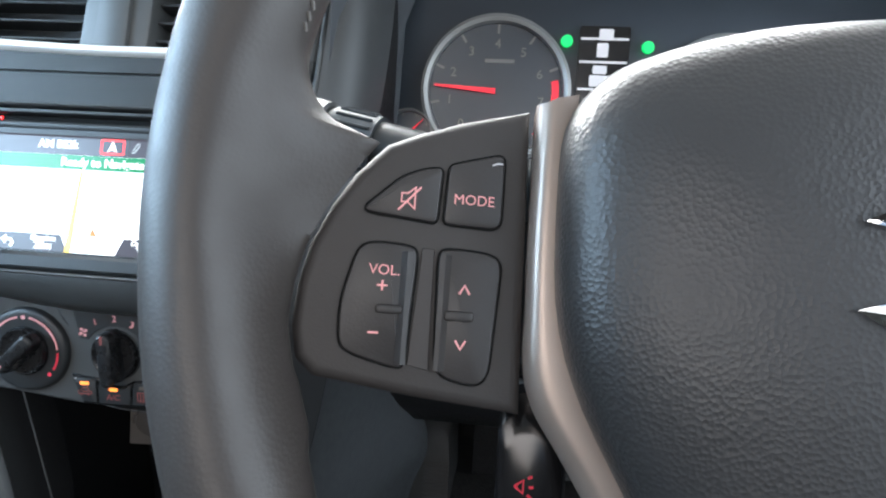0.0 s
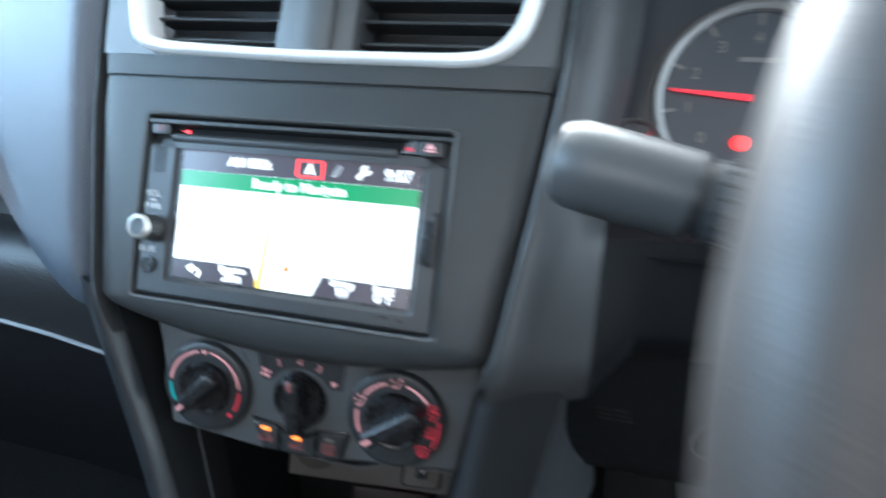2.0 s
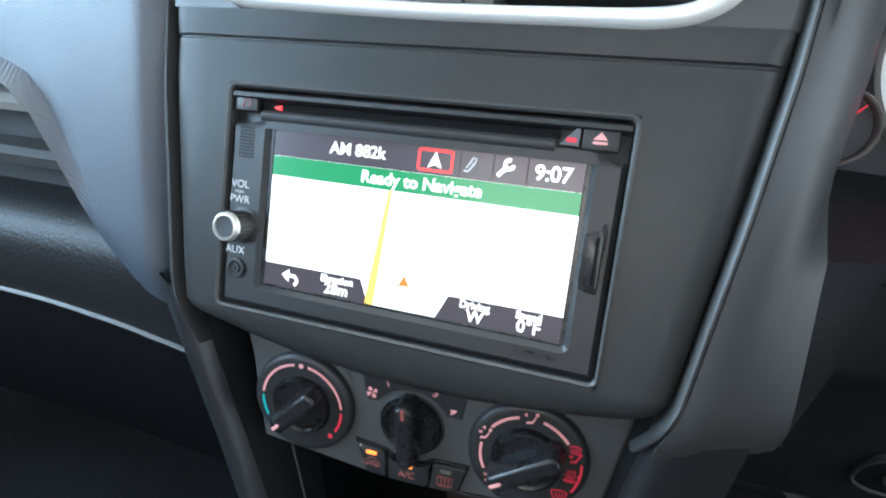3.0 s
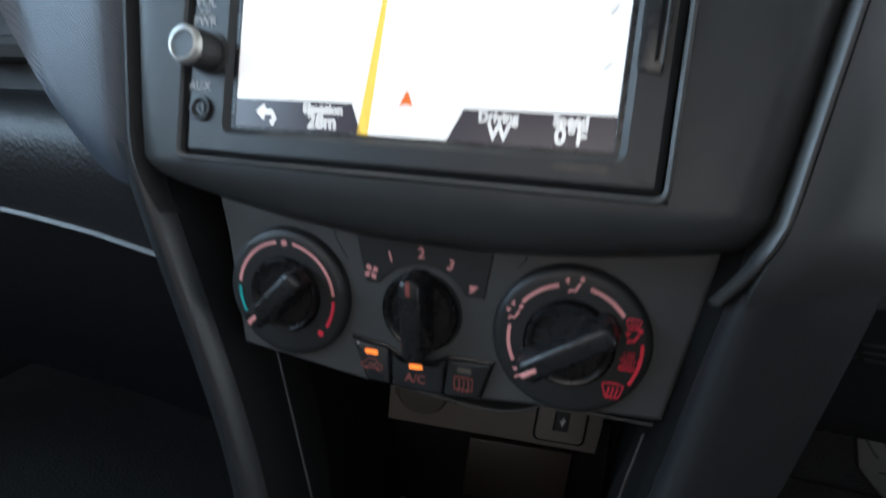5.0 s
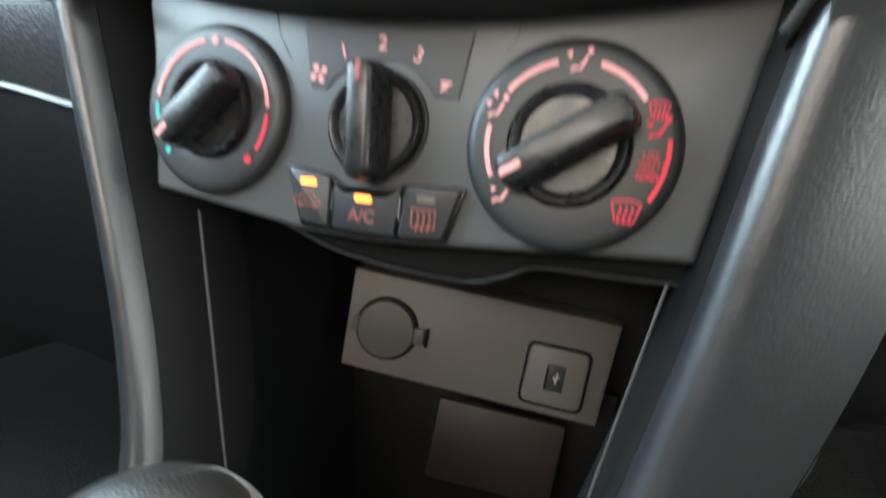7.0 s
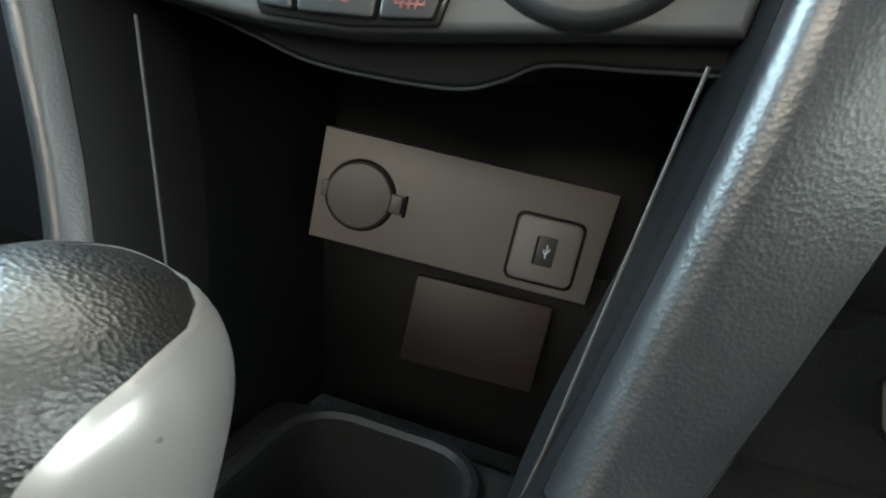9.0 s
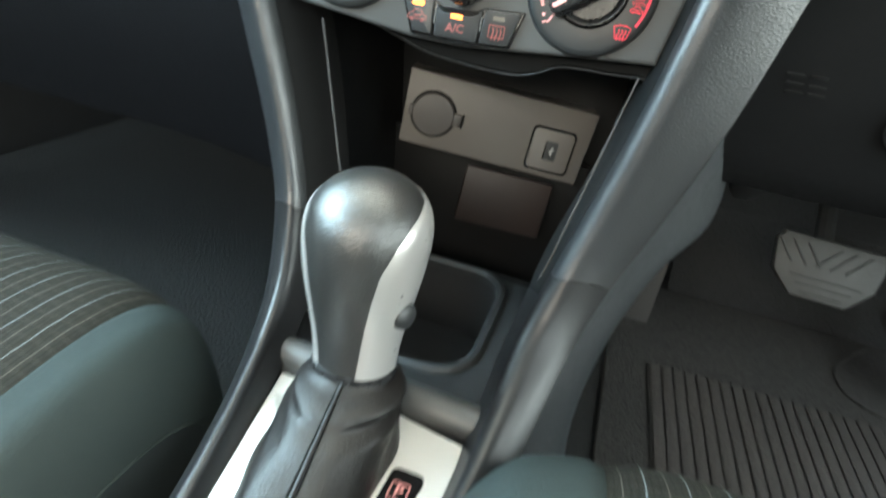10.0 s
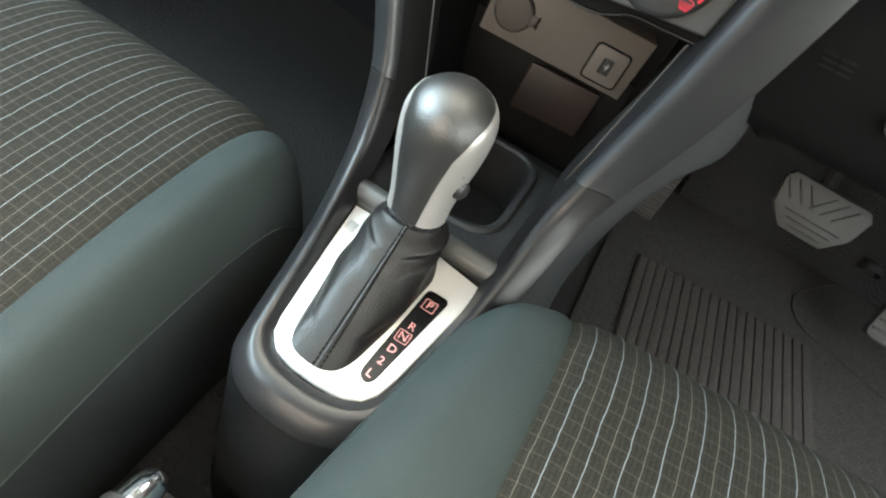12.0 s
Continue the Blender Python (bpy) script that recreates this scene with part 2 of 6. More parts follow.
def moved(bm, m):
    bmesh.ops.transform(bm, matrix=m, verts=bm.verts)
    return bm


def box(c, s, bevel=0.0, seg=2, m=None):
    bm = bmesh.new()
    bmesh.ops.create_cube(bm, size=1)
    bmesh.ops.transform(bm, matrix=Matrix.Translation(c) @ Matrix.Diagonal((*s, 1)), verts=bm.verts)
    if bevel:
        bmesh.ops.bevel(bm, geom=bm.edges[:], offset=bevel, segments=seg, profile=0.5, affect="EDGES")
    return moved(bm, m) if m else bm


def rrect(w, h, r, n=5, cx=0.0, cy=0.0):
    pts = []
    for sx, sy, a0 in ((1, 1, 0), (-1, 1, 90), (-1, -1, 180), (1, -1, 270)):
        for k in range(n + 1):
            a = radians(a0 + 90 * k / n)
            pts.append((cx + sx * (w / 2 - r) + r * math.cos(a), cy + sy * (h / 2 - r) + r * math.sin(a)))
    return pts


def inset_line(pts, d):
    """A closed outline moved inwards by d (counter-clockwise outline)."""
    out, n = [], len(pts)
    for i in range(n):
        a, b, c = Vector(pts[i - 1]), Vector(pts[i]), Vector(pts[(i + 1) % n])
        e1, e2 = (b - a), (c - b)
        n1 = Vector((-e1.y, e1.x)).normalized() if e1.length > 1e-9 else Vector((0, 0))
        n2 = Vector((-e2.y, e2.x)).normalized() if e2.length > 1e-9 else n1
        k = (n1 + n2)
        k = k / max(0.35, k.length_squared / 2) if k.length > 1e-6 else n1
        out.append((b.x + k.x * d, b.y + k.y * d))
    return out


def round_poly(pts, r, n=4):
    """The outline with its corners rounded."""
    out = []
    for i in range(len(pts)):
        a, b, c = Vector(pts[i - 1]), Vector(pts[i]), Vector(pts[(i + 1) % len(pts)])
        p = b + (a - b).normalized() * min(r, (a - b).length * 0.45)
        q = b + (c - b).normalized() * min(r, (c - b).length * 0.45)
        for k in range(n + 1):
            f = k / n
            v = p.lerp(b, f).lerp(b.lerp(q, f), f)
            out.append((v.x, v.y))
    return out


def plate(pts, z0, z1, bevel=0.0, seg=2):
    """An outline raised from z0 to z1 with rounded upper edges."""
    rings = [[(x, y, z0) for x, y in pts]]
    if bevel:
        for k in range(seg + 1):
            a = radians(90 * k / seg)
            rings.append([(x, y, z1 - bevel + bevel * math.sin(a)) for x, y in inset_line(pts, bevel * (1 - math.cos(a)))])
    else:
        rings.append([(x, y, z1) for x, y in pts])
    return loft(rings, True, (True, True))


def frame_plate(outer, inner, z0, z1, bevel=0.001):
    """A flat ring between two outlines of equal length."""
    a = [(x, y) for x, y in outer]
    rings = [[(x, y, z0) for x, y in inner], [(x, y, z0) for x, y in a], [(x, y, z1 - bevel) for x, y in a],
             [(x, y, z1) for x, y in inset_line(a, bevel)], [(x, y, z1) for x, y in inset_line(inner, -bevel)],
             [(x, y, z1 - bevel) for x, y in inner], [(x, y, z0) for x, y in inner]]
    bm = loft(rings, True, (False, False))
    bmesh.ops.remove_doubles(bm, verts=bm.verts, dist=1e-6)
    return bm


def loft(rings, closed=True, caps=(False, False), ring_loop=False):
    bm = bmesh.new()
    rows = [[bm.verts.new(p) for p in r] for r in rings]
    n = len(rows[0])
    pairs = list(zip(rows, rows[1:])) + ([(rows[-1], rows[0])] if ring_loop else [])
    for a, b in pairs:
        for i in range(n if closed else n - 1):
            j = (i + 1) % n
            bm.faces.new((a[i], a[j], b[j], b[i]))
    for want, row in zip(caps, (rows[0], rows[-1])):
        if want:
            bm.faces.new(row)
    return bm


def lathe(profile, n=32, centre=(0, 0), a0=0.0, sweep=360.0):
    """Spin (radius, height) about the local z axis."""
    full = sweep >= 360
    k = n if full else n + 1
    rings = [[(centre[0] + r * math.cos(radians(a0 + sweep * i / n)), centre[1] + r * math.sin(radians(a0 + sweep * i / n)), h) for i in range(k)] for r, h in profile]
    bm = loft(rings, full)
    bmesh.ops.remove_doubles(bm, verts=bm.verts, dist=1e-6)
    return bm


def arc_band(c, r0, r1, a0, a1, z0, z1, n=16):
    pts = [(c[0] + r1 * math.cos(radians(a0 + (a1 - a0) * i / n)), c[1] + r1 * math.sin(radians(a0 + (a1 - a0) * i / n))) for i in range(n + 1)]
    pts += [(c[0] + r0 * math.cos(radians(a1 + (a0 - a1) * i / n)), c[1] + r0 * math.sin(radians(a1 + (a0 - a1) * i / n))) for i in range(n + 1)]
    return plate(pts, z0, z1)


def stroke(pts, width, z0, z1):
    """A flat ribbon of the given width along a 2D line."""
    left, right = [], []
    for i, p in enumerate(pts):
        a, b = Vector(pts[max(0, i - 1)]), Vector(pts[min(len(pts) - 1, i + 1)])
        d = (b - a).normalized()
        nrm = Vector((-d.y, d.x)) * width / 2
        left.append((p[0] + nrm.x, p[1] + nrm.y))
        right.append((p[0] - nrm.x, p[1] - nrm.y))
    return plate(left + right[::-1], z0, z1)


def strokes(lines, width, z0, z1):
    return join(*[stroke(l, width, z0, z1) for l in lines])


def curve_points(pts, per=8):
    """A smooth line through the points (Catmull-Rom)."""
    p = [Vector(q) for q in pts]
    p = [2 * p[0] - p[1]] + p + [2 * p[-1] - p[-2]]
    out = []
    for i in range(1, len(p) - 2):
        for k in range(per):
            t = k / per
            out.append(0.5 * (2 * p[i] + (p[i + 1] - p[i - 1]) * t + (2 * p[i - 1] - 5 * p[i] + 4 * p[i + 1] - p[i + 2]) * t * t + (3 * p[i] - p[i - 1] - 3 * p[i + 1] + p[i + 2]) * t ** 3))
    return out + [p[-2]]


def tube(pts, r, n=12, caps=True, ends=(1.0, 1.0)):
    """A round rod along 3D points."""
    rings, up = [], Vector((0, 0, 1))
    for i, p in enumerate(pts):
        d = (Vector(pts[min(len(pts) - 1, i + 1)]) - Vector(pts[max(0, i - 1)])).normalized()
        side = d.cross(up)
        side = side.normalized() if side.length > 1e-3 else Vector((1, 0, 0))
        v = side.cross(d)
        rr = r(i / (len(pts) - 1)) if callable(r) else r
        rings.append([tuple(Vector(p) + rr * (math.cos(2 * math.pi * k / n) * side + math.sin(2 * math.pi * k / n) * v)) for k in range(n)])
    return loft(rings, True, (caps, caps))


def letters(text, size, mat, parent, name="lettering", at=(0, 0, 0), turn=0.0, bold=0.0, align="CENTER", label=""):
    cu = bpy.data.curves.new("tmp", "FONT")
    cu.body, cu.size, cu.extrude, cu.offset, cu.align_x, cu.align_y = text, size, 0.00008, bold, align, "CENTER"
    cu.resolution_u = 3
    ob = bpy.data.objects.new("tmp", cu)
    scene.collection.objects.link(ob)
    me = bpy.data.meshes.new_from_object(ob.evaluated_get(bpy.context.evaluated_depsgraph_get()))
    bpy.data.objects.remove(ob)
    bpy.data.curves.remove(cu)
    me.materials.clear()
    me.materials.append(mat)
    me.name = name
    out = new(name, me)
    out.parent = parent
    out.matrix_local = Matrix.Translation(at) @ pose(0, 0, 0, 0, 0, turn)
    if label:
        out["label"] = label
    return out


def interp(x, xs, ys):
    return float(np.interp(x, xs, ys))


# ---- the cabin shell ----
FLOOR_Z = 0.140
tagged(part("floor", join(box((0, -0.55, FLOOR_Z - 0.02), (1.66, 2.5, 0.04)), box((0, 0.62, 0.20), (1.66, 0.04, 0.5), m=None)), CARPET), "black carpet on the car floor", "floor", kind="structure")
tagged(part("ceiling", box((0, -0.65, 1.33), (1.60, 2.1, 0.03), 0.01), LINING), "pale cloth headlining", "ceiling", kind="structure")


def side_wall(name, x, door):
    low = box((x, -0.55, 0.48), (0.06, 2.5, 0.70), 0.01) if door else join(box((x, 0.48, 0.48), (0.06, 0.44, 0.70), 0.01), box((x, -1.37, 0.48), (0.06, 0.86, 0.70), 0.01), box((x, -0.3, 0.16), (0.06, 1.3, 0.06), 0.01))
    bm = join(low, box((x, -0.55, 1.29), (0.06, 2.5, 0.08), 0.01),
              box((x, 0.50, 1.04), (0.06, 0.40, 0.44), 0.01), box((x, -0.98, 1.04), (0.06, 0.10, 0.44), 0.01), box((x, -1.70, 1.04), (0.06, 0.20, 0.44), 0.01))
    return tagged(part(name, bm, TRIM_DARK), "dark grey side lining with window openings", "wall", kind="structure")


side_wall("wall_left", -0.87, True)
side_wall("wall_right", 0.87, False)
tagged(part("wall_front", join(box((0, 0.62, 0.62), (1.68, 0.04, 0.60), 0.01)), TRIM_DARK), "dark bulkhead behind the dashboard", "wall", kind="structure")
tagged(part("wall_rear", join(box((0, -1.82, 0.55), (1.68, 0.04, 0.82), 0.01)), TRIM_DARK), "dark lining behind the cabin", "wall", kind="structure")
tagged(part("ground", box((0, 0, -0.12), (400, 400, 0.02)), material("asphalt", (0.06, 0.06, 0.06), 0.9)), "grey asphalt under the car", "ground", kind="structure")

# ---- the centre stack's frame: x across, y up the panel, z out of it ----
STACK = pose(0, 0, 0.600, 74, 0, 0)
CLIMATE = pose(0, 0.0180, 0.541, 84, 0, 3)


def stack_left(v):
    return interp(v, (-0.03, -0.013, 0.003, 0.105, 0.16, 0.24), (-0.108, -0.1136, -0.1175, -0.1290, -0.1306, -0.131))


def stack_right(v):
    return interp(v, (-0.03, -0.019, -0.003, 0.072, 0.126, 0.163, 0.24), (0.110, 0.1160, 0.1221, 0.1330, 0.1395, 0.142, 0.144))


def roll_off(d, r):
    """How far a surface falls back at d from its edge, with an edge radius r."""
    return 0.0 if d >= r else -(r - math.sqrt(max(0, r * r - (r - d) ** 2)))


def fascia_mesh():
    bm = bmesh.new()
    lip = [(-0.010, -0.060), (-0.0145, -0.034), (-0.0170, -0.022), (-0.0178, -0.015), (-0.0165, -0.0085), (-0.0130, -0.0040), (-0.0085, -0.0014), (-0.004, -0.0001), (-0.0010, 0.0)]
    rows = lip + [(-0.0010 + 0.1085 * k / 6, 0.0) for k in range(1, 7)] + [(0.115, 0.0), (0.1262, 0.0), (0.1268, -0.0012), (0.1278, -0.0012), (0.1284, 0.0005), (0.133, 0.0010), (0.140, 0.0015)]
    edge = (0.0, 0.0006, 0.002, 0.004, 0.007, 0.012)
    grid_l = []
    for v, w in rows:
        l, r = stack_left(v), stack_right(v)

        def bow(u):
            """The lower lip hangs lowest in the middle."""
            return (-0.0058 + 0.0145 * ((u - 0.012) / 0.12) ** 2) * min(1.0, -v / 0.017) if v < 0 else 0.0
        left = [(u, v + bow(u), w + roll_off(u - l, 0.012)) for u in [l + e for e in edge] + [l + (-0.0920 - l) * k for k in (0.6, 1.0)]]
        mid = [(u, v + bow(u), w) for u in [-0.0920 + 0.185 * k / 10 for k in range(1, 10)]]
        right = [(u, v + bow(u), w + roll_off(r - u, 0.010)) for u in [0.0930, r + (0.0930 - r) * 0.6] + [r - e for e in edge[::-1]]]
        grid_l.append((v, left, mid, right))
    verts = [[bm.verts.new(p) for p in left + mid + right] for v, left, mid, right in grid_l]
    nl = len(grid_l[0][1])
    nm = len(grid_l[0][2])
    for i in range(len(verts) - 1):
        v0, v1 = grid_l[i][0], grid_l[i + 1][0]
        hole = v0 >= -0.0011 and v1 <= 0.1076
        for j in range(len(verts[0]) - 1):
            if hole and nl - 1 <= j < nl + nm:
                continue
            bm.faces.new((verts[i][j], verts[i][j + 1], verts[i + 1][j + 1], verts[i + 1][j]))
    bmesh.ops.solidify(bm, geom=bm.faces[:], thickness=0.0025)
    return bm


fascia = thing("center_fascia", STACK, "dark grey plastic centre fascia with a silver-rimmed twin air vent", "dashboard panel")
part("panel", fascia_mesh(), FASCIA, fascia, sharp=50)
part("opening_frame", frame_plate(rrect(0.1862, 0.1086, 0.004, 4, 0.0005, 0.0532), rrect(0.1822, 0.1046, 0.003, 4, 0.0005, 0.0532), -0.012, 0.0012, 0.001), DASH, fascia)
# silver U-shaped rim round the vents
rim_in = [(-0.112, 0.235), (-0.1035, 0.20), (-0.0985, 0.165), (-0.0955, 0.154), (-0.088, 0.1495), (-0.060, 0.1475), (0.0, 0.1455), (0.060, 0.1455), (0.092, 0.1463), (0.106, 0.1495), (0.1140, 0.1575), (0.1190, 0.170), (0.124, 0.20), (0.131, 0.235)]
rim_out = [(-0.124, 0.235), (-0.116, 0.20), (-0.1105, 0.165), (-0.1045, 0.1480), (-0.088, 0.1412), (-0.060, 0.1398), (0.0, 0.1382), (0.060, 0.1380), (0.094, 0.1382), (0.111, 0.1425), (0.1215, 0.1515), (0.1275, 0.167), (0.134, 0.20), (0.141, 0.235)]
ri, ro = curve_points([(*p, 0) for p in rim_in], 5), curve_points([(*p, 0) for p in rim_out], 5)
rings = []
for a, b in zip(ri, ro):
    mid = (a + b) / 2
    rings.append([(b.x, b.y, -0.006), (b.x, b.y, 0.0015), (b.x * 0.75 + a.x * 0.25, b.y * 0.75 + a.y * 0.25, 0.0042), (mid.x, mid.y, 0.0050), (b.x * 0.2 + a.x * 0.8, b.y * 0.2 + a.y * 0.8, 0.0036), (a.x, a.y, 0.0005), (a.x, a.y, -0.012)])
part("vent_rim", loft(rings, False), SILVER_SATIN, fascia, "bright silver U-shaped vent rim", sharp=60)
side_l = loft([[(stack_left(v), v, -0.004), (stack_left(v) + 0.004, v, 0.0005), (interp(v, [p[1] for p in rim_out[:5]][::-1], [p[0] for p in rim_out[:5]][::-1]), v, 0.0015)] for v in [0.140 + 0.095 * k / 10 for k in range(11)]], False)
side_r = loft([[(stack_right(v), v, -0.004), (stack_right(v) - 0.004, v, 0.0005), (interp(v, [p[1] for p in rim_out[8:]], [p[0] for p in rim_out[8:]]), v, 0.0015)] for v in [0.140 + 0.095 * k / 10 for k in range(11)]], False)
part("vent_cheek", side_l, DASH, fascia)
part("vent_cheek", side_r, DASH, fascia)
part("vent_well", box((0.01, 0.195, -0.055), (0.25, 0.11, 0.03)), DARK, fascia)
part("vent_divider", join(plate([(-0.0175, 0.144), (0.030, 0.144), (0.0335, 0.235), (-0.010, 0.235)], -0.03, -0.002, 0.003), plate([(-0.0045, 0.145), (0.0175, 0.145), (0.021, 0.236), (0.001, 0.236)], -0.003, 0.0015, 0.002)), DASH, fascia)
for row in range(7):
    v = 0.1525 + 0.012 * row
    for u0, u1 in ((-0.100 - 0.002 * row, -0.0165 + 0.0009 * row), (0.0310 + 0.0004 * row, 0.116 + 0.002 * row)):
        part("vent_slat", box(((u0 + u1) / 2, v, -0.016), (u1 - u0, 0.0018, 0.016), 0.0007, 1, None), UNIT, fascia)
# pale edge line beside the fascia, on the driver's side
part("edge_strip", loft([[(stack_right(v) + du, v, dw - 0.016 * max(0.0, (-0.010 - v) / 0.020) ** 1.3) for du, dw in ((0.0003, -0.010), (0.0008, -0.0005), (0.0022, 0.0004), (0.0036, -0.0005), (0.0040, -0.010))] for v in [-0.0300 + 0.2660 * k / 40 for k in range(41)]], False), DASH, fascia, sharp=60)
groove = []
for v in [-0.0240 + 0.0012 * k for k in range(20)] + [0.0 + 0.235 * k / 28 for k in range(1, 29)]:
    curl = max(0.0, (0.004 - v) / 0.028)
    x0, wide = stack_left(max(v, 0.0)) + 0.0150 * curl ** 1.7, 1.0 - 0.80 * curl ** 1.5
    groove.append([(x0 - 0.0004, v, -0.014), (x0 - 0.0012 * wide, v, -0.0065), (x0 - 0.0034 * wide, v, -0.0028), (x0 - 0.0056 * wide, v, -0.0034), (x0 - 0.0078 * wide, v, -0.0060), (x0 - 0.0092 * wide, v, -0.016)])
part("edge_groove", loft(groove, False), RUBBER, fascia, "soft black rubber joint beside the pad", sharp=60)

# ---- head unit ----
unit = thing("head_unit", STACK @ pose(0.0005, 0.0532, -0.0045), "black double-height car radio with a lit navigation screen", "car radio")
SX0, SX1, SY0, SY1 = -0.0680, 0.0750, -0.0392, 0.0358
part("body", box((0, 0, -0.0385), (0.1816, 0.1036, 0.075), 0.001), UNIT, unit)
# the face leans back from the slot above to the glass below
part("slot_bar", loft([[(u, 0.0505, 0.0030), (u, 0.0500, 0.0046), (u, 0.0482, 0.0050), (u, 0.0474, 0.0040), (u, 0.0468, -0.0008)] for u in (-0.0900, -0.0600, 0.0, 0.0600, 0.0900)], False), UNIT, unit)
part("disc_slot", plate(rrect(0.1370, 0.0036, 0.0008, 2, -0.0055, 0.0449), -0.0008, 0.0002), VOID, unit)
part("slot_lip", loft([[(u, 0.0432, -0.0008), (u, 0.0426, 0.0030), (u, 0.0412, 0.0044), (u, 0.0392, 0.0044), (u, 0.0378, 0.0036), (u, 0.0368, 0.0010)] for u in (-0.0745, -0.0400, 0.0, 0.0300, 0.0620)], False), UNIT, unit)
part("screen_surround", frame_plate(rrect(0.1808, 0.0880, 0.002, 3, 0, -0.0075), rrect(0.1470, 0.0775, 0.0015, 3, 0.0035, -0.0017), -0.002, 0.0036, 0.0022), UNIT, unit)
part("screen_bezel", frame_plate(rrect(0.1480, 0.0780, 0.0012, 3, 0.0035, -0.0017), rrect(SX1 - SX0, SY1 - SY0, 0.0006, 3, 0.0035, -0.0017), -0.002, 0.0012, 0.0004), KNOB, unit)
SW, SH = SX1 - SX0, SY1 - SY0


def screen_poly(name, pts, mat, z, label="", parent=None):
    return part(name, plate(pts, z, z + 0.00008), mat, parent or screen, label)


screen = part("screen", plate([(SX0, SY0), (SX1, SY0), (SX1, SY1), (SX0, SY1)], 0.0002, 0.0008), SCREEN_WHITE, unit, "glowing white navigation map screen")
screen_poly("header", [(SX0, 0.0227), (SX1, 0.0227), (SX1, SY1), (SX0, SY1)], SCREEN_DARK, 0.00086)
screen_poly("green_bar", [(SX0, 0.0135), (SX1, 0.0135), (SX1, 0.0226), (SX0, 0.0226)], SCREEN_GREEN, 0.00086, "green message bar")
screen_poly("road", [(-0.0142, SY0), (-0.0098, SY0), (-0.0062, 0.0134), (-0.0080, 0.0134)], SCREEN_YELLOW, 0.00086)
for y in (0.0040, -0.0130):
    part("map_mark", stroke([(0.0690, y - 0.0018), (0.0704, y - 0.0006), (0.0712, y + 0.0012)], 0.0006, 0.00086, 0.00094), PRINT_GREY, screen)
screen_poly("arrow", [(0.0012, -0.0288), (0.0041, -0.0278), (0.0070, -0.0288), (0.0041, -0.0228)], SCREEN_ORANGE, 0.00086)
screen_poly("corner_panel", [(SX0, SY0), (-0.0124, SY0), (-0.0172, -0.0284), (SX0, -0.0284)], SCREEN_DARK, 0.00086)
screen_poly("corner_panel", [(0.0202, SY0), (SX1, SY0), (SX1, -0.0284), (0.0254, -0.0284)], SCREEN_DARK, 0.00086)
for x in (0.0232, 0.0376, 0.0520):
    screen_poly("menu_divider", [(x, 0.0232), (x + 0.0004, 0.0232), (x + 0.0004, 0.0345), (x, 0.0345)], PANEL_BROWN, 0.00095)
for text, size, x, y in (("AM 882k", 0.0074, -0.0250, 0.0290), ("Ready to Navigate", 0.0076, 0.0062, 0.0180), ("9:07", 0.0088, 0.0627, 0.0286), ("Elevation", 0.0046, -0.0290, -0.0312), ("28m", 0.0070, -0.0290, -0.0358),
                         ("Driving", 0.0046, 0.0376, -0.0308), ("W", 0.0075, 0.0382, -0.0356), ("Speed", 0.0046, 0.0612, -0.0308), ("0°F", 0.0075, 0.0616, -0.0356)):
    letters(text, size, SCREEN_WHITE, screen, at=(x, y, 0.00105), bold=0.00014)
part("red_outline", frame_plate(rrect(0.0160, 0.0096, 0.0012, 3, 0.0122, 0.0288), rrect(0.0142, 0.0078, 0.0008, 3, 0.0122, 0.0288), 0.0009, 0.0011, 0.00005), LED_RED, screen)
part("icon", plate([(0.0090, 0.0256), (0.0122, 0.0270), (0.0154, 0.0256), (0.0122, 0.0326)], 0.0010, 0.0012), SCREEN_WHITE, screen)
part("icon", join(stroke([(0.0252, 0.0262), (0.0268, 0.0258), (0.0282, 0.0272), (0.0300, 0.0300), (0.0302, 0.0316), (0.0290, 0.0318), (0.0272, 0.0288)], 0.0009, 0.0010, 0.0012), stroke([(0.0262, 0.0272), (0.0284, 0.0304)], 0.0008, 0.0010, 0.0012)), PRINT_GREY, screen)
part("icon", join(stroke([(0.0400, 0.0256), (0.0432, 0.0292)], 0.0018, 0.0010, 0.0012), arc_band((0.0444, 0.0306), 0.0010, 0.0026, 70, 360, 0.0010, 0.0012, 12)), SCREEN_WHITE, screen)
part("icon", join(stroke([(-0.0512, -0.0376), (-0.0498, -0.0352), (-0.0512, -0.0332), (-0.0550, -0.0330)], 0.0016, 0.0010, 0.0012), plate([(-0.0584, -0.0332), (-0.0545, -0.0362), (-0.0545, -0.0302)], 0.0010, 0.0012)), SCREEN_WHITE, screen)
part("button", box((-0.0832, 0.0450, 0.0020), (0.0120, 0.0068, 0.0034), 0.0006), UNIT, unit)
part("icon", strokes([[(-0.0850, 0.0432), (-0.0838, 0.0472)], [(-0.0824, 0.0436), (-0.0812, 0.0444), (-0.0812, 0.0464), (-0.0826, 0.0472)]], 0.0007, 0.0037, 0.0039), DIM_PRINT, unit)
part("indicator", plate([(-0.0702, 0.0444), (-0.0662, 0.0434), (-0.0662, 0.0456)], 0.0002, 0.0008), LED_RED, unit)
part("button", plate([(0.0634, 0.0405), (0.0712, 0.0405), (0.0712, 0.0482), (0.0700, 0.0482)], 0.0008, 0.0040, 0.0005), PEDAL_GREY, unit)
part("indicator", plate(rrect(0.0040, 0.0018, 0.0003, 2, 0.0680, 0.0428), 0.0040, 0.0043), PRINT_RED, unit)
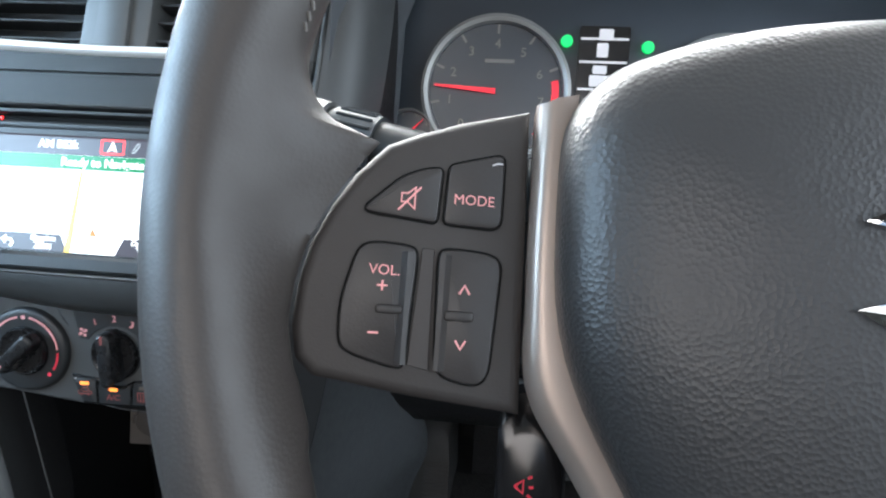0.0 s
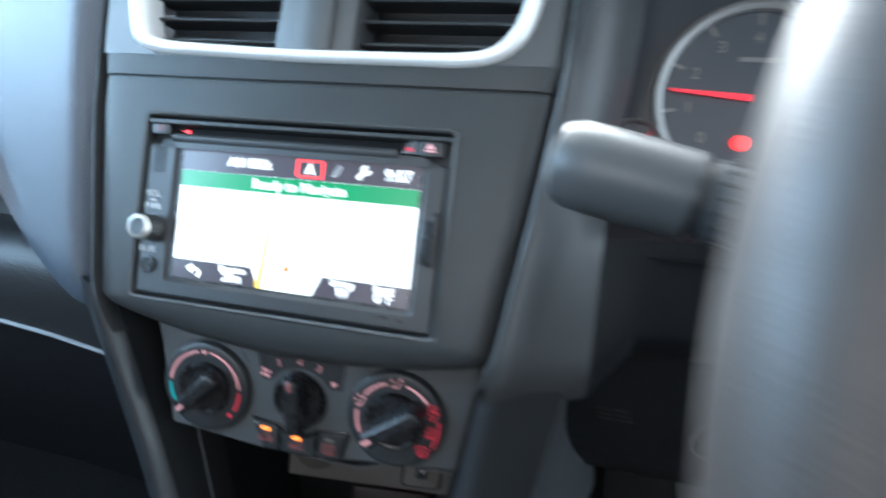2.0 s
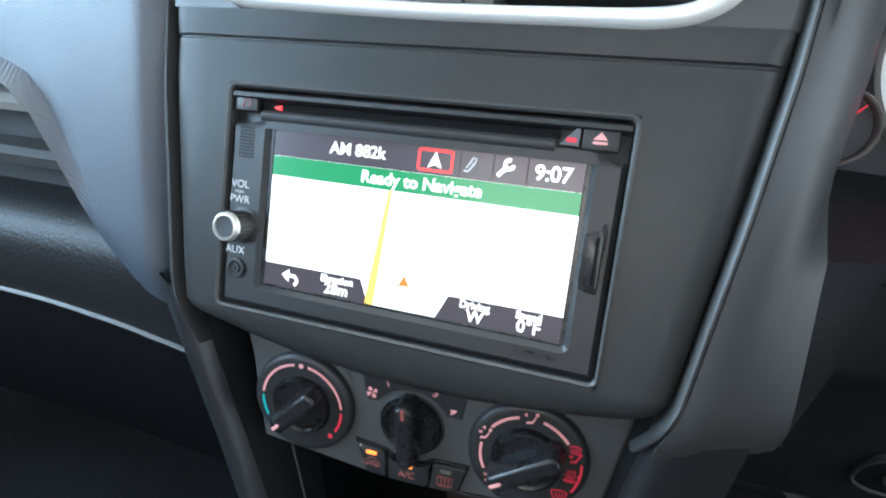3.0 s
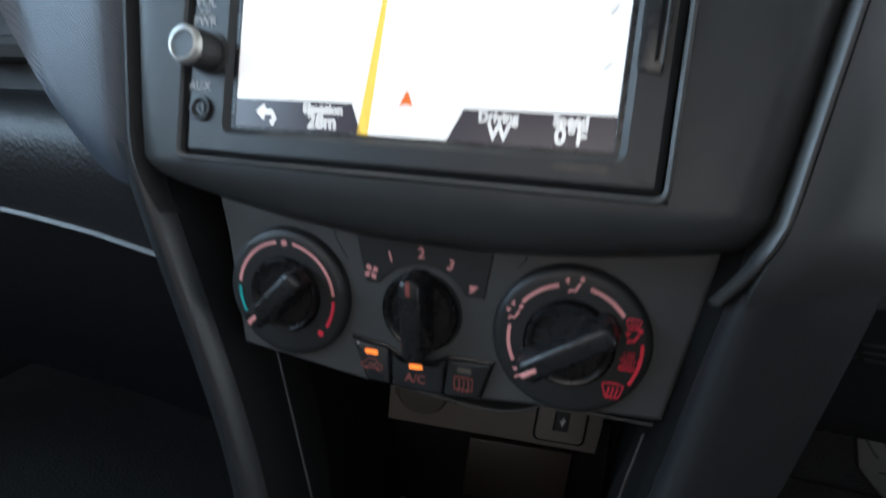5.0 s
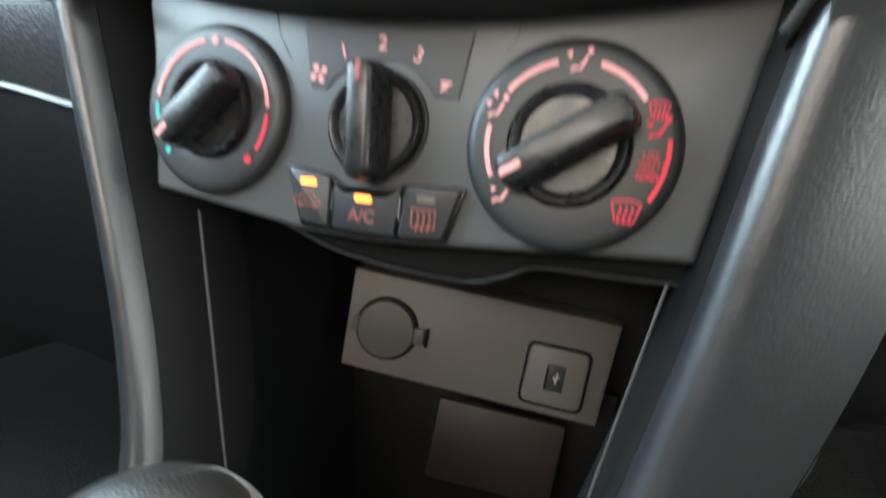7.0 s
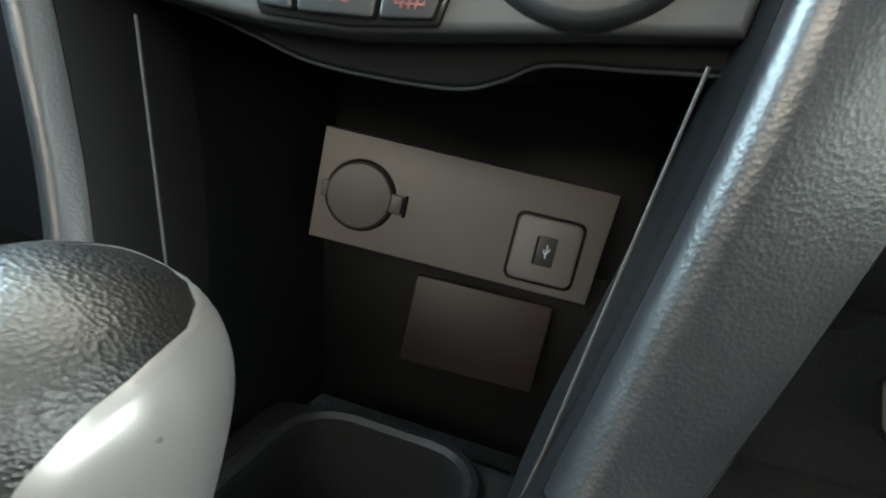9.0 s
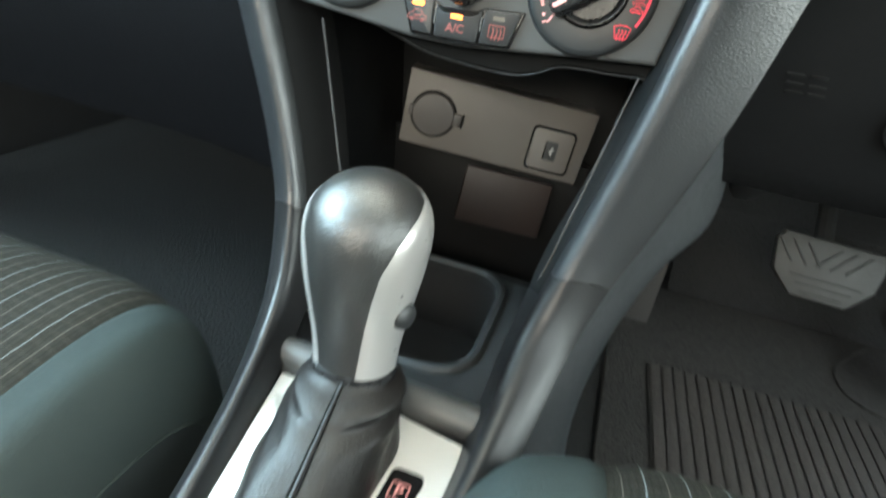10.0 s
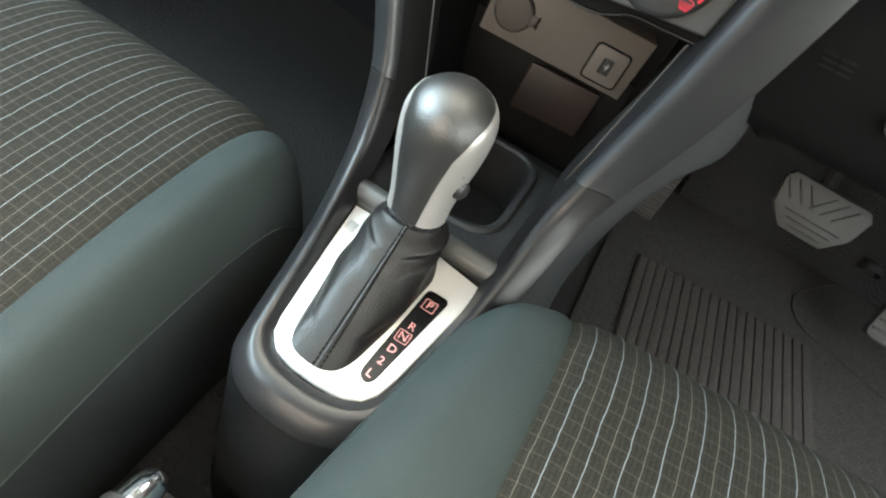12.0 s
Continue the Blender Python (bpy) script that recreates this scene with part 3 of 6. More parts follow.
part("button", box((0.0792, 0.0440, 0.0022), (0.0140, 0.0085, 0.0034), 0.0006), UNIT, unit)
part("icon", join(plate([(0.0762, 0.0438), (0.0818, 0.0438), (0.0790, 0.0468)], 0.0039, 0.0041), plate(rrect(0.0056, 0.0010, 0.0002, 2, 0.0790, 0.0426), 0.0039, 0.0041)), PRINT, unit)
for k in range(6):
    for j in range(10):
        part("speaker_hole", box((-0.0850 + 0.0014 * k, 0.0338 - 0.0015 * j, 0.0036), (0.0008, 0.0008, 0.0004)), VOID, unit)
letters("VOL", 0.0052, PRINT_GREY, unit, at=(-0.0834, 0.0070, 0.0038))
letters("PUSH", 0.0020, PRINT_GREY, unit, at=(-0.0834, 0.0033, 0.0038))
letters("PWR", 0.0052, PRINT_GREY, unit, at=(-0.0832, -0.0003, 0.0038))
letters("AUX", 0.0052, PRINT_GREY, unit, at=(-0.0838, -0.0250, 0.0038))
KX, KY = -0.0800, -0.0125
knob = part("volume_knob", lathe([(0.0, 0.0172), (0.0046, 0.0174), (0.0052, 0.0168), (0.0066, 0.0160), (0.0068, 0.0045), (0.0088, 0.0040), (0.0088, 0.003)], 40, (KX, KY)), UNIT, unit, "black volume knob with a bright rim")
part("knob_rim", lathe([(0.0050, 0.0170), (0.0054, 0.0180), (0.0062, 0.0178), (0.0068, 0.0168), (0.0069, 0.0150)], 40, (KX, KY)), SILVER, knob)
for k in range(20):
    a = radians(18 * k)
    part("knurl", box((0, 0, 0), (0.0008, 0.0012, 0.0095), 0.0002, 1, Matrix.Translation((KX + 0.0070 * math.cos(a), KY + 0.0070 * math.sin(a), 0.0098)) @ pose(0, 0, 0, 0, 0, 18 * k)), UNIT, knob)
part("aux_jack", lathe([(0.0050, 0.0032), (0.0050, 0.0050), (0.0038, 0.0052), (0.0026, 0.0040), (0.0026, 0.0030), (0.0021, 0.0030), (0.0021, 0.0045), (0.0008, 0.0045), (0.0, 0.002)], 24, (-0.0824, -0.0337)), UNIT, unit)
slot = part("card_slot", plate(round_poly([(0.0785, -0.0150), (0.0862, -0.0165), (0.0872, 0.0100), (0.0858, 0.0128), (0.0838, 0.0085), (0.0785, 0.0070)], 0.0010), 0.0032, 0.0046, 0.0006), KNOB, unit)
part("slot_gap", box((0.0840, -0.003, 0.0046), (0.0012, 0.019, 0.001)), VOID, slot)
part("slot_tab", box((0.0858, -0.003, 0.0050), (0.0010, 0.0215, 0.0016), 0.0003, 1), UNIT, slot)
part("brand_bar", plate(rrect(0.017, 0.0022, 0.0005, 2, 0.066, -0.0452), 0.0036, 0.0038), KNOB, unit)

# ---- climate panel ----
climate = thing("climate_panel", CLIMATE, "dark grey heater panel with three rotary dials and push buttons", "control panel")
outline = [(-0.0810, -0.0300), (-0.0600, -0.0325), (-0.0400, -0.0350), (-0.0180, -0.0376), (0.0080, -0.0382), (0.0342, -0.0362), (0.0705, -0.0330), (0.1035, -0.0308), (0.1120, 0.020), (0.1180, 0.050), (-0.0930, 0.054), (-0.0865, 0.020)]
part("face", plate(outline, -0.02, 0.0, 0.0025, 3), FASCIA, climate, sharp=50)
part("fan_plate", plate([(-0.0182, 0.0087), (-0.0125, 0.0087), (-0.0090, 0.0128), (-0.0042, 0.0162), (0.0020, 0.0182), (0.0075, 0.0185), (0.0135, 0.0176), (0.0185, 0.0150), (0.0228, 0.0110), (0.0248, 0.0081), (0.0326, 0.0081), (0.0354, 0.0279), (0.0330, 0.0286), (-0.0200, 0.0297), (-0.0228, 0.0290)], -0.001, 0.0006, 0.0003, 1), UNIT, climate)
for line in ([(-0.0345, 0.0440), (-0.0339, 0.0331), (-0.0320, 0.0255), (-0.0265, 0.0172)], [(0.0490, 0.0440), (0.0484, 0.0310), (0.0478, 0.0260), (0.0450, 0.0225)]):
    part("panel_seam", stroke(line, 0.0005, -0.0006, 0.00012), KNOB, climate)


def grip(parent, c, r, length, width, height, angle, m_print, base=0.004, slip=0.0):
    """A glossy round knob with a tall slim bar across it; slip pushes the bar towards its pointer."""
    k = part("dial_knob", lathe([(0.0, base + 0.0012), (r * 0.80, base + 0.0014), (r * 0.90, base + 0.0030), (r * 0.96, base + 0.0032), (r, base + 0.0018), (r, 0.0)], 56, c), KNOB, parent)
    part("knob_ring", lathe([(r * 1.0, base + 0.0016), (r * 1.03, base + 0.0020), (r * 1.06, base + 0.0008), (r * 1.06, base - 0.001)], 56, c), BLACK_GLOSS, k)
    m = Matrix.Translation((c[0], c[1], 0)) @ pose(0, 0, 0, 0, 0, angle)
    rings = []
    for f, inset in ((0.0, 0.0), (0.35, 0.0004), (0.80, 0.0010), (0.92, 0.0014), (0.98, 0.0021), (1.0, 0.0032)):
        w = width - 2 * inset
        rings.append([(x, y, base + 0.0008 + height * f * (1.0 - 0.10 * (x / length * 2) ** 2)) for x, y in rrect(length - 2 * inset, w, w * 0.36, 5, -slip, 0)])
    part("grip_bar", moved(loft(rings, True, (False, True)), m), KNOB, k, sharp=40)
    part("pointer", moved(plate(rrect(length * 0.16, 0.0020, 0.0006, 2, -slip - length * 0.5 + length * 0.13, 0.0), base + height * 0.82, base + 0.0011 + height * 0.935, 0.0003, 1), m), m_print, k)
    return k


def dial_base(c, r):
    return part("dial_ring", lathe([(0.0, 0.004), (r * 0.52, 0.004), (r * 0.60, 0.0042), (r * 0.86, 0.0040), (r * 0.93, 0.0036), (r * 0.97, 0.0024), (r * 0.995, 0.0), (r * 1.0, -0.001)], 72, c), UNIT, climate)


CL, CM, CR = (-0.0545, -0.0008), (0.0064, -0.0012), (0.0666, -0.0030)
ring = dial_base(CL, 0.0296)
for a0, a1, mm in ((100, 172, PRINT), (80, 5, PRINT), (178, 208, PRINT_TEAL), (-1, -32, PRINT_RED)):
    part("mark", arc_band(CL, 0.0224, 0.0237, a0, a1, 0.0042, 0.00455), mm, ring)
for a, mm, r in ((90, PRINT, 0.0014), (222, PRINT_TEAL, 0.0012), (-43, PRINT_RED, 0.0014)):
    part("mark", lathe([(0, 0.0046), (r, 0.0046), (r, 0.0042)], 16, (CL[0] + 0.0229 * math.cos(radians(a)), CL[1] + 0.0229 * math.sin(radians(a)))), mm, ring)
grip(ring, CL, 0.0158, 0.0350, 0.0112, 0.0120, 45, PRINT, slip=0.0)
knob_m = part("fan_dial", lathe([(0, 0.0008), (0.0170, 0.0008), (0.0176, 0.0), (0.0176, -0.001)], 56, CM), UNIT, climate)
grip(knob_m, CM, 0.0158, 0.0370, 0.0112, 0.0140, -86, DIM_PRINT, 0.0, slip=0.0)
for text, x, y in (("1", -0.0072, 0.0207), ("2", 0.0061, 0.0236), ("3", 0.0184, 0.0202), ("4", 0.0276, 0.0119)):
    letters(text, 0.0062, PRINT, climate, at=(x, y, 0.0008), turn={"1": 18, "2": 0, "3": -18, "4": -50}[text], bold=0.00008)
fan_icon = [plate([(0.0004, 0.0), (0.0026, 0.0002), (0.0030, 0.0018), (0.0014, 0.0024)], 0.0007, 0.0010) for _ in range(4)]
part("fan_icon", join(*[moved(f, Matrix.Translation((-0.0156, 0.0135, 0)) @ pose(0, 0, 0, 0, 0, 90 * k)) for k, f in enumerate(fan_icon)]), PRINT, climate)
ring = dial_base(CR, 0.0302)
for a0, a1 in ((143, 104), (75, 36), (207, 170)):
    part("mark", arc_band(CR, 0.0221, 0.0235, a0, a1, 0.0042, 0.00455), PRINT, ring)
part("mark", arc_band(CR, 0.0254, 0.0266, 8, -29, 0.0042, 0.00455), PRINT_RED, ring)


def seat_icon(c, s, mm, parent, arrows):
    x, y = c
    lines = [[(x - 0.4 * s, y - 0.5 * s), (x + 0.1 * s, y - 0.5 * s), (x + 0.5 * s, y + 0.25 * s)], [(x - 0.45 * s, y - 0.5 * s), (x - 0.45 * s, y - 0.75 * s)]]
    bms = [stroke(l, 0.0009, 0.0042, 0.0046) for l in lines]
    bms.append(lathe([(0, 0.0046), (0.0009, 0.0046), (0.0009, 0.0042)], 10, (x + 0.62 * s, y + 0.65 * s)))
    for dx, dy, a in arrows:
        bms.append(moved(plate([(-0.0011, 0), (0.0011, 0), (0, -0.0016)], 0.0042, 0.0046), Matrix.Translation((x + dx * s, y + dy * s, 0)) @ pose(0, 0, 0, 0, 0, a)))
    return part("airflow_icon", join(*bms), mm, parent)


def shield_icon(c, s, mm, parent, w=0.00055):
    x, y = c
    lines = [[(x - 0.5 * s, y + 0.32 * s), (x - 0.2 * s, y + 0.42 * s), (x + 0.2 * s, y + 0.42 * s), (x + 0.5 * s, y + 0.32 * s), (x + 0.32 * s, y - 0.32 * s), (x - 0.32 * s, y - 0.32 * s), (x - 0.5 * s, y + 0.32 * s)]]
    lines += [[(x + dx * s, y + 0.2 * s), (x + (dx + 0.06) * s, y + 0.05 * s), (x + (dx - 0.04) * s, y - 0.15 * s), (x + dx * s, y - 0.42 * s)] for dx in (-0.2, 0.0, 0.2)]
    return part("screen_icon", strokes(lines, w, 0.0042, 0.0046), mm, parent)


seat_icon((0.0496, -0.0177), 0.0040, PRINT, ring, [(-0.55, 0.35, 0)])
seat_icon((0.0454, 0.0062), 0.0040, PRINT, ring, [(-0.55, 0.35, 0), (0.0, 0.9, -90)])
seat_icon((0.0668, 0.0198), 0.0040, PRINT, ring, [(-0.55, 0.4, -90)])
seat_icon((0.0890, 0.0034), 0.0036, PRINT_RED, ring, [(-0.55, 0.35, 0)])
shield_icon((0.0886, 0.0078), 0.0052, PRINT_RED, ring, 0.0004)
letters("USE", 0.0026, PRINT_RED, ring, at=(0.0884, -0.0040, 0.0046))
letters("WITH", 0.0026, PRINT_RED, ring, at=(0.0886, -0.0063, 0.0046))


def car_icon(c, s, mm, parent, z=0.0042):
    x, y = c
    pts = [(-0.5, -0.15), (-0.48, 0.05), (-0.28, 0.1), (-0.15, 0.3), (0.18, 0.3), (0.32, 0.08), (0.5, 0.02), (0.5, -0.15), (0.3, -0.15), (-0.3, -0.15), (-0.5, -0.15)]
    return part("car_icon", join(stroke([(x + a * s, y + b * s) for a, b in pts], 0.00045, z, z + 0.0004), stroke([(x - 0.15 * s, y + 0.02 * s), (x + 0.2 * s, y + 0.02 * s)], 0.0006, z, z + 0.0004),
                                 *[lathe([(0, z + 0.0004), (0.09 * s, z + 0.0004), (0.09 * s, z)], 8, (x + d * s, y - 0.17 * s)) for d in (-0.26, 0.28)]), mm, parent)


car_icon((0.0880, -0.0090), 0.0054, PRINT_RED, ring)
shield_icon((0.0840, -0.0192), 0.0076, PRINT_RED, ring, 0.0005)
grip(ring, CR, 0.0162, 0.0400, 0.0115, 0.0140, 34, PRINT, slip=0.0)
# push buttons under the fan dial
tray = part("button_tray", plate(round_poly([(-0.0172, -0.0362), (0.0090, -0.0372), (0.0340, -0.0352), (0.0388, -0.0176), (0.0186, -0.0184), (0.0126, -0.0222), (-0.0002, -0.0222), (-0.0074, -0.0180), (-0.0248, -0.0158)], 0.0010, 2), -0.002, 0.0010, 0.0006, 2), BLACK_GLOSS, climate)
for pts, lx, ly in (([(-0.0158, -0.0342), (-0.0060, -0.0348), (-0.0064, -0.0196), (-0.0082, -0.0188), (-0.0232, -0.0170)], -0.0142, -0.0212),
                    ([(-0.0046, -0.0350), (0.0172, -0.0350), (0.0184, -0.0198), (0.0132, -0.0230), (-0.0006, -0.0230), (-0.0050, -0.0202)], 0.0059, -0.0246),
                    ([(0.0186, -0.0348), (0.0328, -0.0340), (0.0374, -0.0186), (0.0198, -0.0192)], 0.0268, -0.0224)):
    b = part("button", plate(round_poly(pts, 0.0012), 0.0006, 0.0032, 0.0007, 2), UNIT, tray)
    lit = lx < 0.02
    part("indicator", plate(rrect(0.0058, 0.0021, 0.0005, 2, lx, ly), 0.0030, 0.0035), LED if lit else INDICATOR_OFF, b, "lit amber indicator" if lit else "unlit indicator")
for x in (-0.0053, 0.0182):
    part("button_rib", box((x, -0.0262, 0.0030), (0.0010, 0.0072, 0.0014), 0.0004, 1), BLACK_GLOSS, tray)
part("pilot_hole", lathe([(0, 0.0034), (0.0005, 0.0034), (0.0005, 0.003)], 10, (-0.0205, -0.0183)), PRINT_GREY, tray)
car_icon((-0.0141, -0.0272), 0.0096, DIM_PRINT, tray, 0.0031)
letters("A/C", 0.0056, DIM_PRINT, tray, at=(0.0058, -0.0301, 0.0034), bold=0.00006)
part("rear_screen_icon", strokes([[(0.0228, -0.0256), (0.0304, -0.0256), (0.0304, -0.0310), (0.0228, -0.0310), (0.0228, -0.0256)]] + [[(0.0247 + 0.0019 * k, -0.0266), (0.0251 + 0.0019 * k, -0.0284), (0.0245 + 0.0019 * k, -0.0322)] for k in range(3)], 0.0005, 0.0032, 0.0036), DIM_PRINT, tray)

# ---- storage cubby with sockets ----
cubby = thing("storage_cubby", pose(0, 0, 0), "open storage cubby under the heater panel, darkened for shade", "storage")
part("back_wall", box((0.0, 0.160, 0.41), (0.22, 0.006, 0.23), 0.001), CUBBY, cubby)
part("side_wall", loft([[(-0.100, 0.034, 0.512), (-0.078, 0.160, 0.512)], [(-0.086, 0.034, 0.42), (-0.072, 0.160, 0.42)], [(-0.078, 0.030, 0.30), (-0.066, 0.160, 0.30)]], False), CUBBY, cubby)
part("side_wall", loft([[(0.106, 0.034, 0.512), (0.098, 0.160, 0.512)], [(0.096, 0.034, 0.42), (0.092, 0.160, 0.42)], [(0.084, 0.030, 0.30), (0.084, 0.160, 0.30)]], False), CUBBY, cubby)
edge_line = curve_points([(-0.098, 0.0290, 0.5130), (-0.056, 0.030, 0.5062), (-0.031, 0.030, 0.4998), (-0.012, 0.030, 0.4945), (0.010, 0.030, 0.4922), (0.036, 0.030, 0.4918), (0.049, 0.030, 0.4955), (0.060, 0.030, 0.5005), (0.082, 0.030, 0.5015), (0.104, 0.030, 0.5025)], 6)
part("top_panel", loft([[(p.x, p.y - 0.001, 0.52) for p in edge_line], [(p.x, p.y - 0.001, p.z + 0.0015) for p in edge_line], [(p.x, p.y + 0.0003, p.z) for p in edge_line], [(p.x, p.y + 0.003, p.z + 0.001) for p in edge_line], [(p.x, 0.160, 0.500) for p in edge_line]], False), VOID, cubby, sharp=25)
part("top_edge", tube([tuple(p + Vector((0, -0.0012, 0.0))) for p in edge_line], 0.0005, 6), UNIT, cubby)
PLATE = pose(0.0161, 0.1113, 0.437, 0, 0, 13.6) @ pose(0, 0, 0, 0, 5.4, 0) @ pose(0, 0, 0, 84, 0, 0)
part("lower_back_panel", box((0.0205, -0.0540, -0.008), (0.066, 0.044, 0.006), 0.002), PANEL_BROWN, cubby, matrix=PLATE)
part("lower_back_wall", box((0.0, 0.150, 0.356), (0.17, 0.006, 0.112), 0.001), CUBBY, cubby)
socket = thing("socket_plate", PLATE, "grey plastic plate with a capped power socket and a USB port", "socket")
part("plate", plate([(-0.0655, -0.0248), (0.0655, -0.0262), (0.0675, 0.0255), (-0.0665, 0.0258)], -0.03, 0.0, 0.001), SOCKET, socket)
part("cap_seat", lathe([(0.0140, 0.0012), (0.0162, 0.0010), (0.0166, -0.001)], 48, (-0.0450, -0.0012)), VOID, socket)
part("socket_cap", lathe([(0, 0.0040), (0.0134, 0.0042), (0.0142, 0.0040), (0.0150, 0.0030), (0.0152, -0.001)], 48, (-0.0450, -0.0012)), SOCKET_CAP, socket, "round grey-brown power socket cap")
part("cap_tab", box((-0.0282, -0.0012, 0.002), (0.0062, 0.0085, 0.003), 0.001), SOCKET_CAP, socket)
part("tab_gap", box((-0.0240, -0.0016, 0.0006), (0.0014, 0.0100, 0.0020), 0.0004, 1), VOID, socket)
part("cap_tab", box((-0.0612, -0.0012, 0.002), (0.0034, 0.0075, 0.003), 0.001), SOCKET_CAP, socket)
part("usb_gap", plate(rrect(0.0318, 0.0318, 0.004, 4, 0.0475, -0.0050), -0.001, 0.0005), BLACK_GLOSS, socket, matrix=Matrix.Translation((-0.006, -0.0012, 0)))
usb = part("usb_port", plate(rrect(0.0290, 0.0290, 0.0035, 4, 0.0475, -0.0050), 0.0, 0.0022, 0.001), SOCKET, socket, matrix=Matrix.Translation((-0.006, -0.0012, 0)))
part("usb_flap", plate(rrect(0.0090, 0.0135, 0.0006, 2, 0.0475, -0.0050), 0.0022, 0.0026, 0.0003), UNIT, usb)
part("usb_sign", strokes([[(0.0480, -0.0080), (0.0480, -0.0020)], [(0.0480, -0.0064), (0.0468, -0.0052), (0.0468, -0.0042)], [(0.0480, -0.0056), (0.0492, -0.0044), (0.0492, -0.0034)]], 0.00045, 0.0026, 0.0029), PRINT_GREY, usb)
part("usb_slot", box((0.0432, -0.0050, 0.0024), (0.0009, 0.0125, 0.001)), BLACK_GLOSS, usb)

# ---- centre console: two rails that run down from the stack and join behind the lever ----
console = thing("center_console", pose(0, 0, 0), "grained dark grey centre console with side rails and a cup holder", "console")
# ridge, inner foot, outer edge and skirt, from the stack down and back
RAIL_R = [  # ridge                    inner foot offset         outer offset             skirt offset
    ((0.122, 0.004, 0.600), (-0.012, 0.036, 0.0), (0.040, 0.020, 0.0), (0.050, 0.26, 0.0)),
    ((0.119, 0.003, 0.578), (-0.007, 0.030, 0.0), (0.040, 0.018, 0.0), (0.050, 0.26, 0.0)),
    ((0.1130, 0.003, 0.540), (-0.007, 0.030, 0.0), (0.040, 0.016, 0.0), (0.057, 0.20, -0.01)),
    ((0.1050, 0.001, 0.490), (-0.007, 0.030, 0.0), (0.038, 0.014, 0.0), (0.067, 0.20, -0.025)),
    ((0.0945, -0.003, 0.440), (-0.008, 0.030, 0.0), (0.034, 0.012, 0.0), (0.092, 0.203, -0.02)),
    ((0.0850, -0.011, 0.402), (-0.010, 0.030, -0.006), (0.029, 0.010, -0.002), (0.107, 0.231, -0.042)),
    ((0.077, -0.026, 0.374), (-0.010, 0.012, -0.020), (0.026, 0.006, -0.008), (0.095, 0.276, -0.084)),
    ((0.074, -0.050, 0.354), (-0.010, 0.0, -0.024), (0.022, 0.0, -0.012), (0.076, 0.300, -0.154)),
    ((0.072, -0.085, 0.341), (-0.0085, 0.0, -0.0185), (0.018, 0.0, -0.014), (0.060, 0.250, -0.193)),
    ((0.068, -0.125, 0.334), (-0.0085, 0.0, -0.0115), (0.015, -0.002, -0.016), (0.062, 0.125, -0.188)),
    ((0.063, -0.165, 0.330), (-0.0085, 0.001, -0.0075), (0.013, -0.006, -0.016), (0.026, -0.01, -0.19)),
    ((0.054, -0.190, 0.328), (-0.006, 0.006, -0.0055), (0.010, -0.012, -0.016), (0.018, -0.025, -0.19)),
    ((0.036, -0.203, 0.327), (-0.002, 0.0085, -0.0045), (0.003, -0.016, -0.016), (0.006, -0.035, -0.19)),
    ((0.010, -0.206, 0.327), (0.0, 0.0085, -0.0045), (0.0, -0.017, -0.016), (0.0, -0.036, -0.19)),
]
RAIL_L = [
    ((-0.0135, -0.202, 0.327), (0.003, 0.0085, -0.0045), (-0.004, -0.016, -0.016), (-0.008, -0.034, -0.19)),
    ((-0.0270, -0.190, 0.328), (0.006, 0.006, -0.0055), (-0.010, -0.012, -0.016), (-0.018, -0.025, -0.19)),
    ((-0.0330, -0.170, 0.330), (0.0075, 0.001, -0.0075), (-0.012, -0.005, -0.016), (-0.024, -0.01, -0.19)),
    ((-0.0415, -0.130, 0.333), (0.0075, 0.0, -0.0105), (-0.013, 0.0, -0.016), (-0.030, 0.0, -0.19)),
    ((-0.0500, -0.090, 0.338), (0.0075, 0.0, -0.0155), (-0.013, 0.0, -0.014), (-0.036, 0.0, -0.19)),
    ((-0.0575, -0.055, 0.348), (0.009, 0.0, -0.020), (-0.014, 0.0, -0.012), (-0.046, 0.04, -0.19)),
    ((-0.0630, -0.030, 0.365), (0.009, 0.012, -0.016), (-0.016, 0.004, -0.008), (-0.054, 0.12, -0.19)),
    ((-0.0700, -0.011, 0.400), (0.010, 0.030, -0.006), (-0.018, 0.008, -0.002), (-0.056, 0.20, -0.16)),
    ((-0.0800, -0.003, 0.440), (0.010, 0.034, 0.0), (-0.020, 0.010, 0.0), (-0.056, 0.24, -0.10)),
    ((-0.0930, 0.000, 0.490), (0.011, 0.036, 0.0), (-0.022, 0.012, 0.0), (-0.052, 0.26, -0.04)),
    ((-0.1070, 0.002, 0.540), (0.011, 0.036, 0.0), (-0.022, 0.012, 0.0), (-0.050, 0.26, -0.01)),
    ((-0.1170, 0.003, 0.578), (0.012, 0.036, 0.0), (-0.022, 0.012, 0.0), (-0.050, 0.26, 0.0)),
    ((-0.1220, 0.004, 0.600), (0.012, 0.036, 0.0), (-0.022, 0.012, 0.0), (-0.050, 0.26, 0.0)),
]


def rail_sections(rows, per=6):
    cols = [curve_points([Vector(r[0]) + (Vector(r[k]) if k else Vector()) for r in rows], per) for k in range(4)]
    out = []
    for r, i, o, s in zip(*cols):
        out.append((r, i, o, s))
    return out


SECTIONS = rail_sections(RAIL_R + RAIL_L)


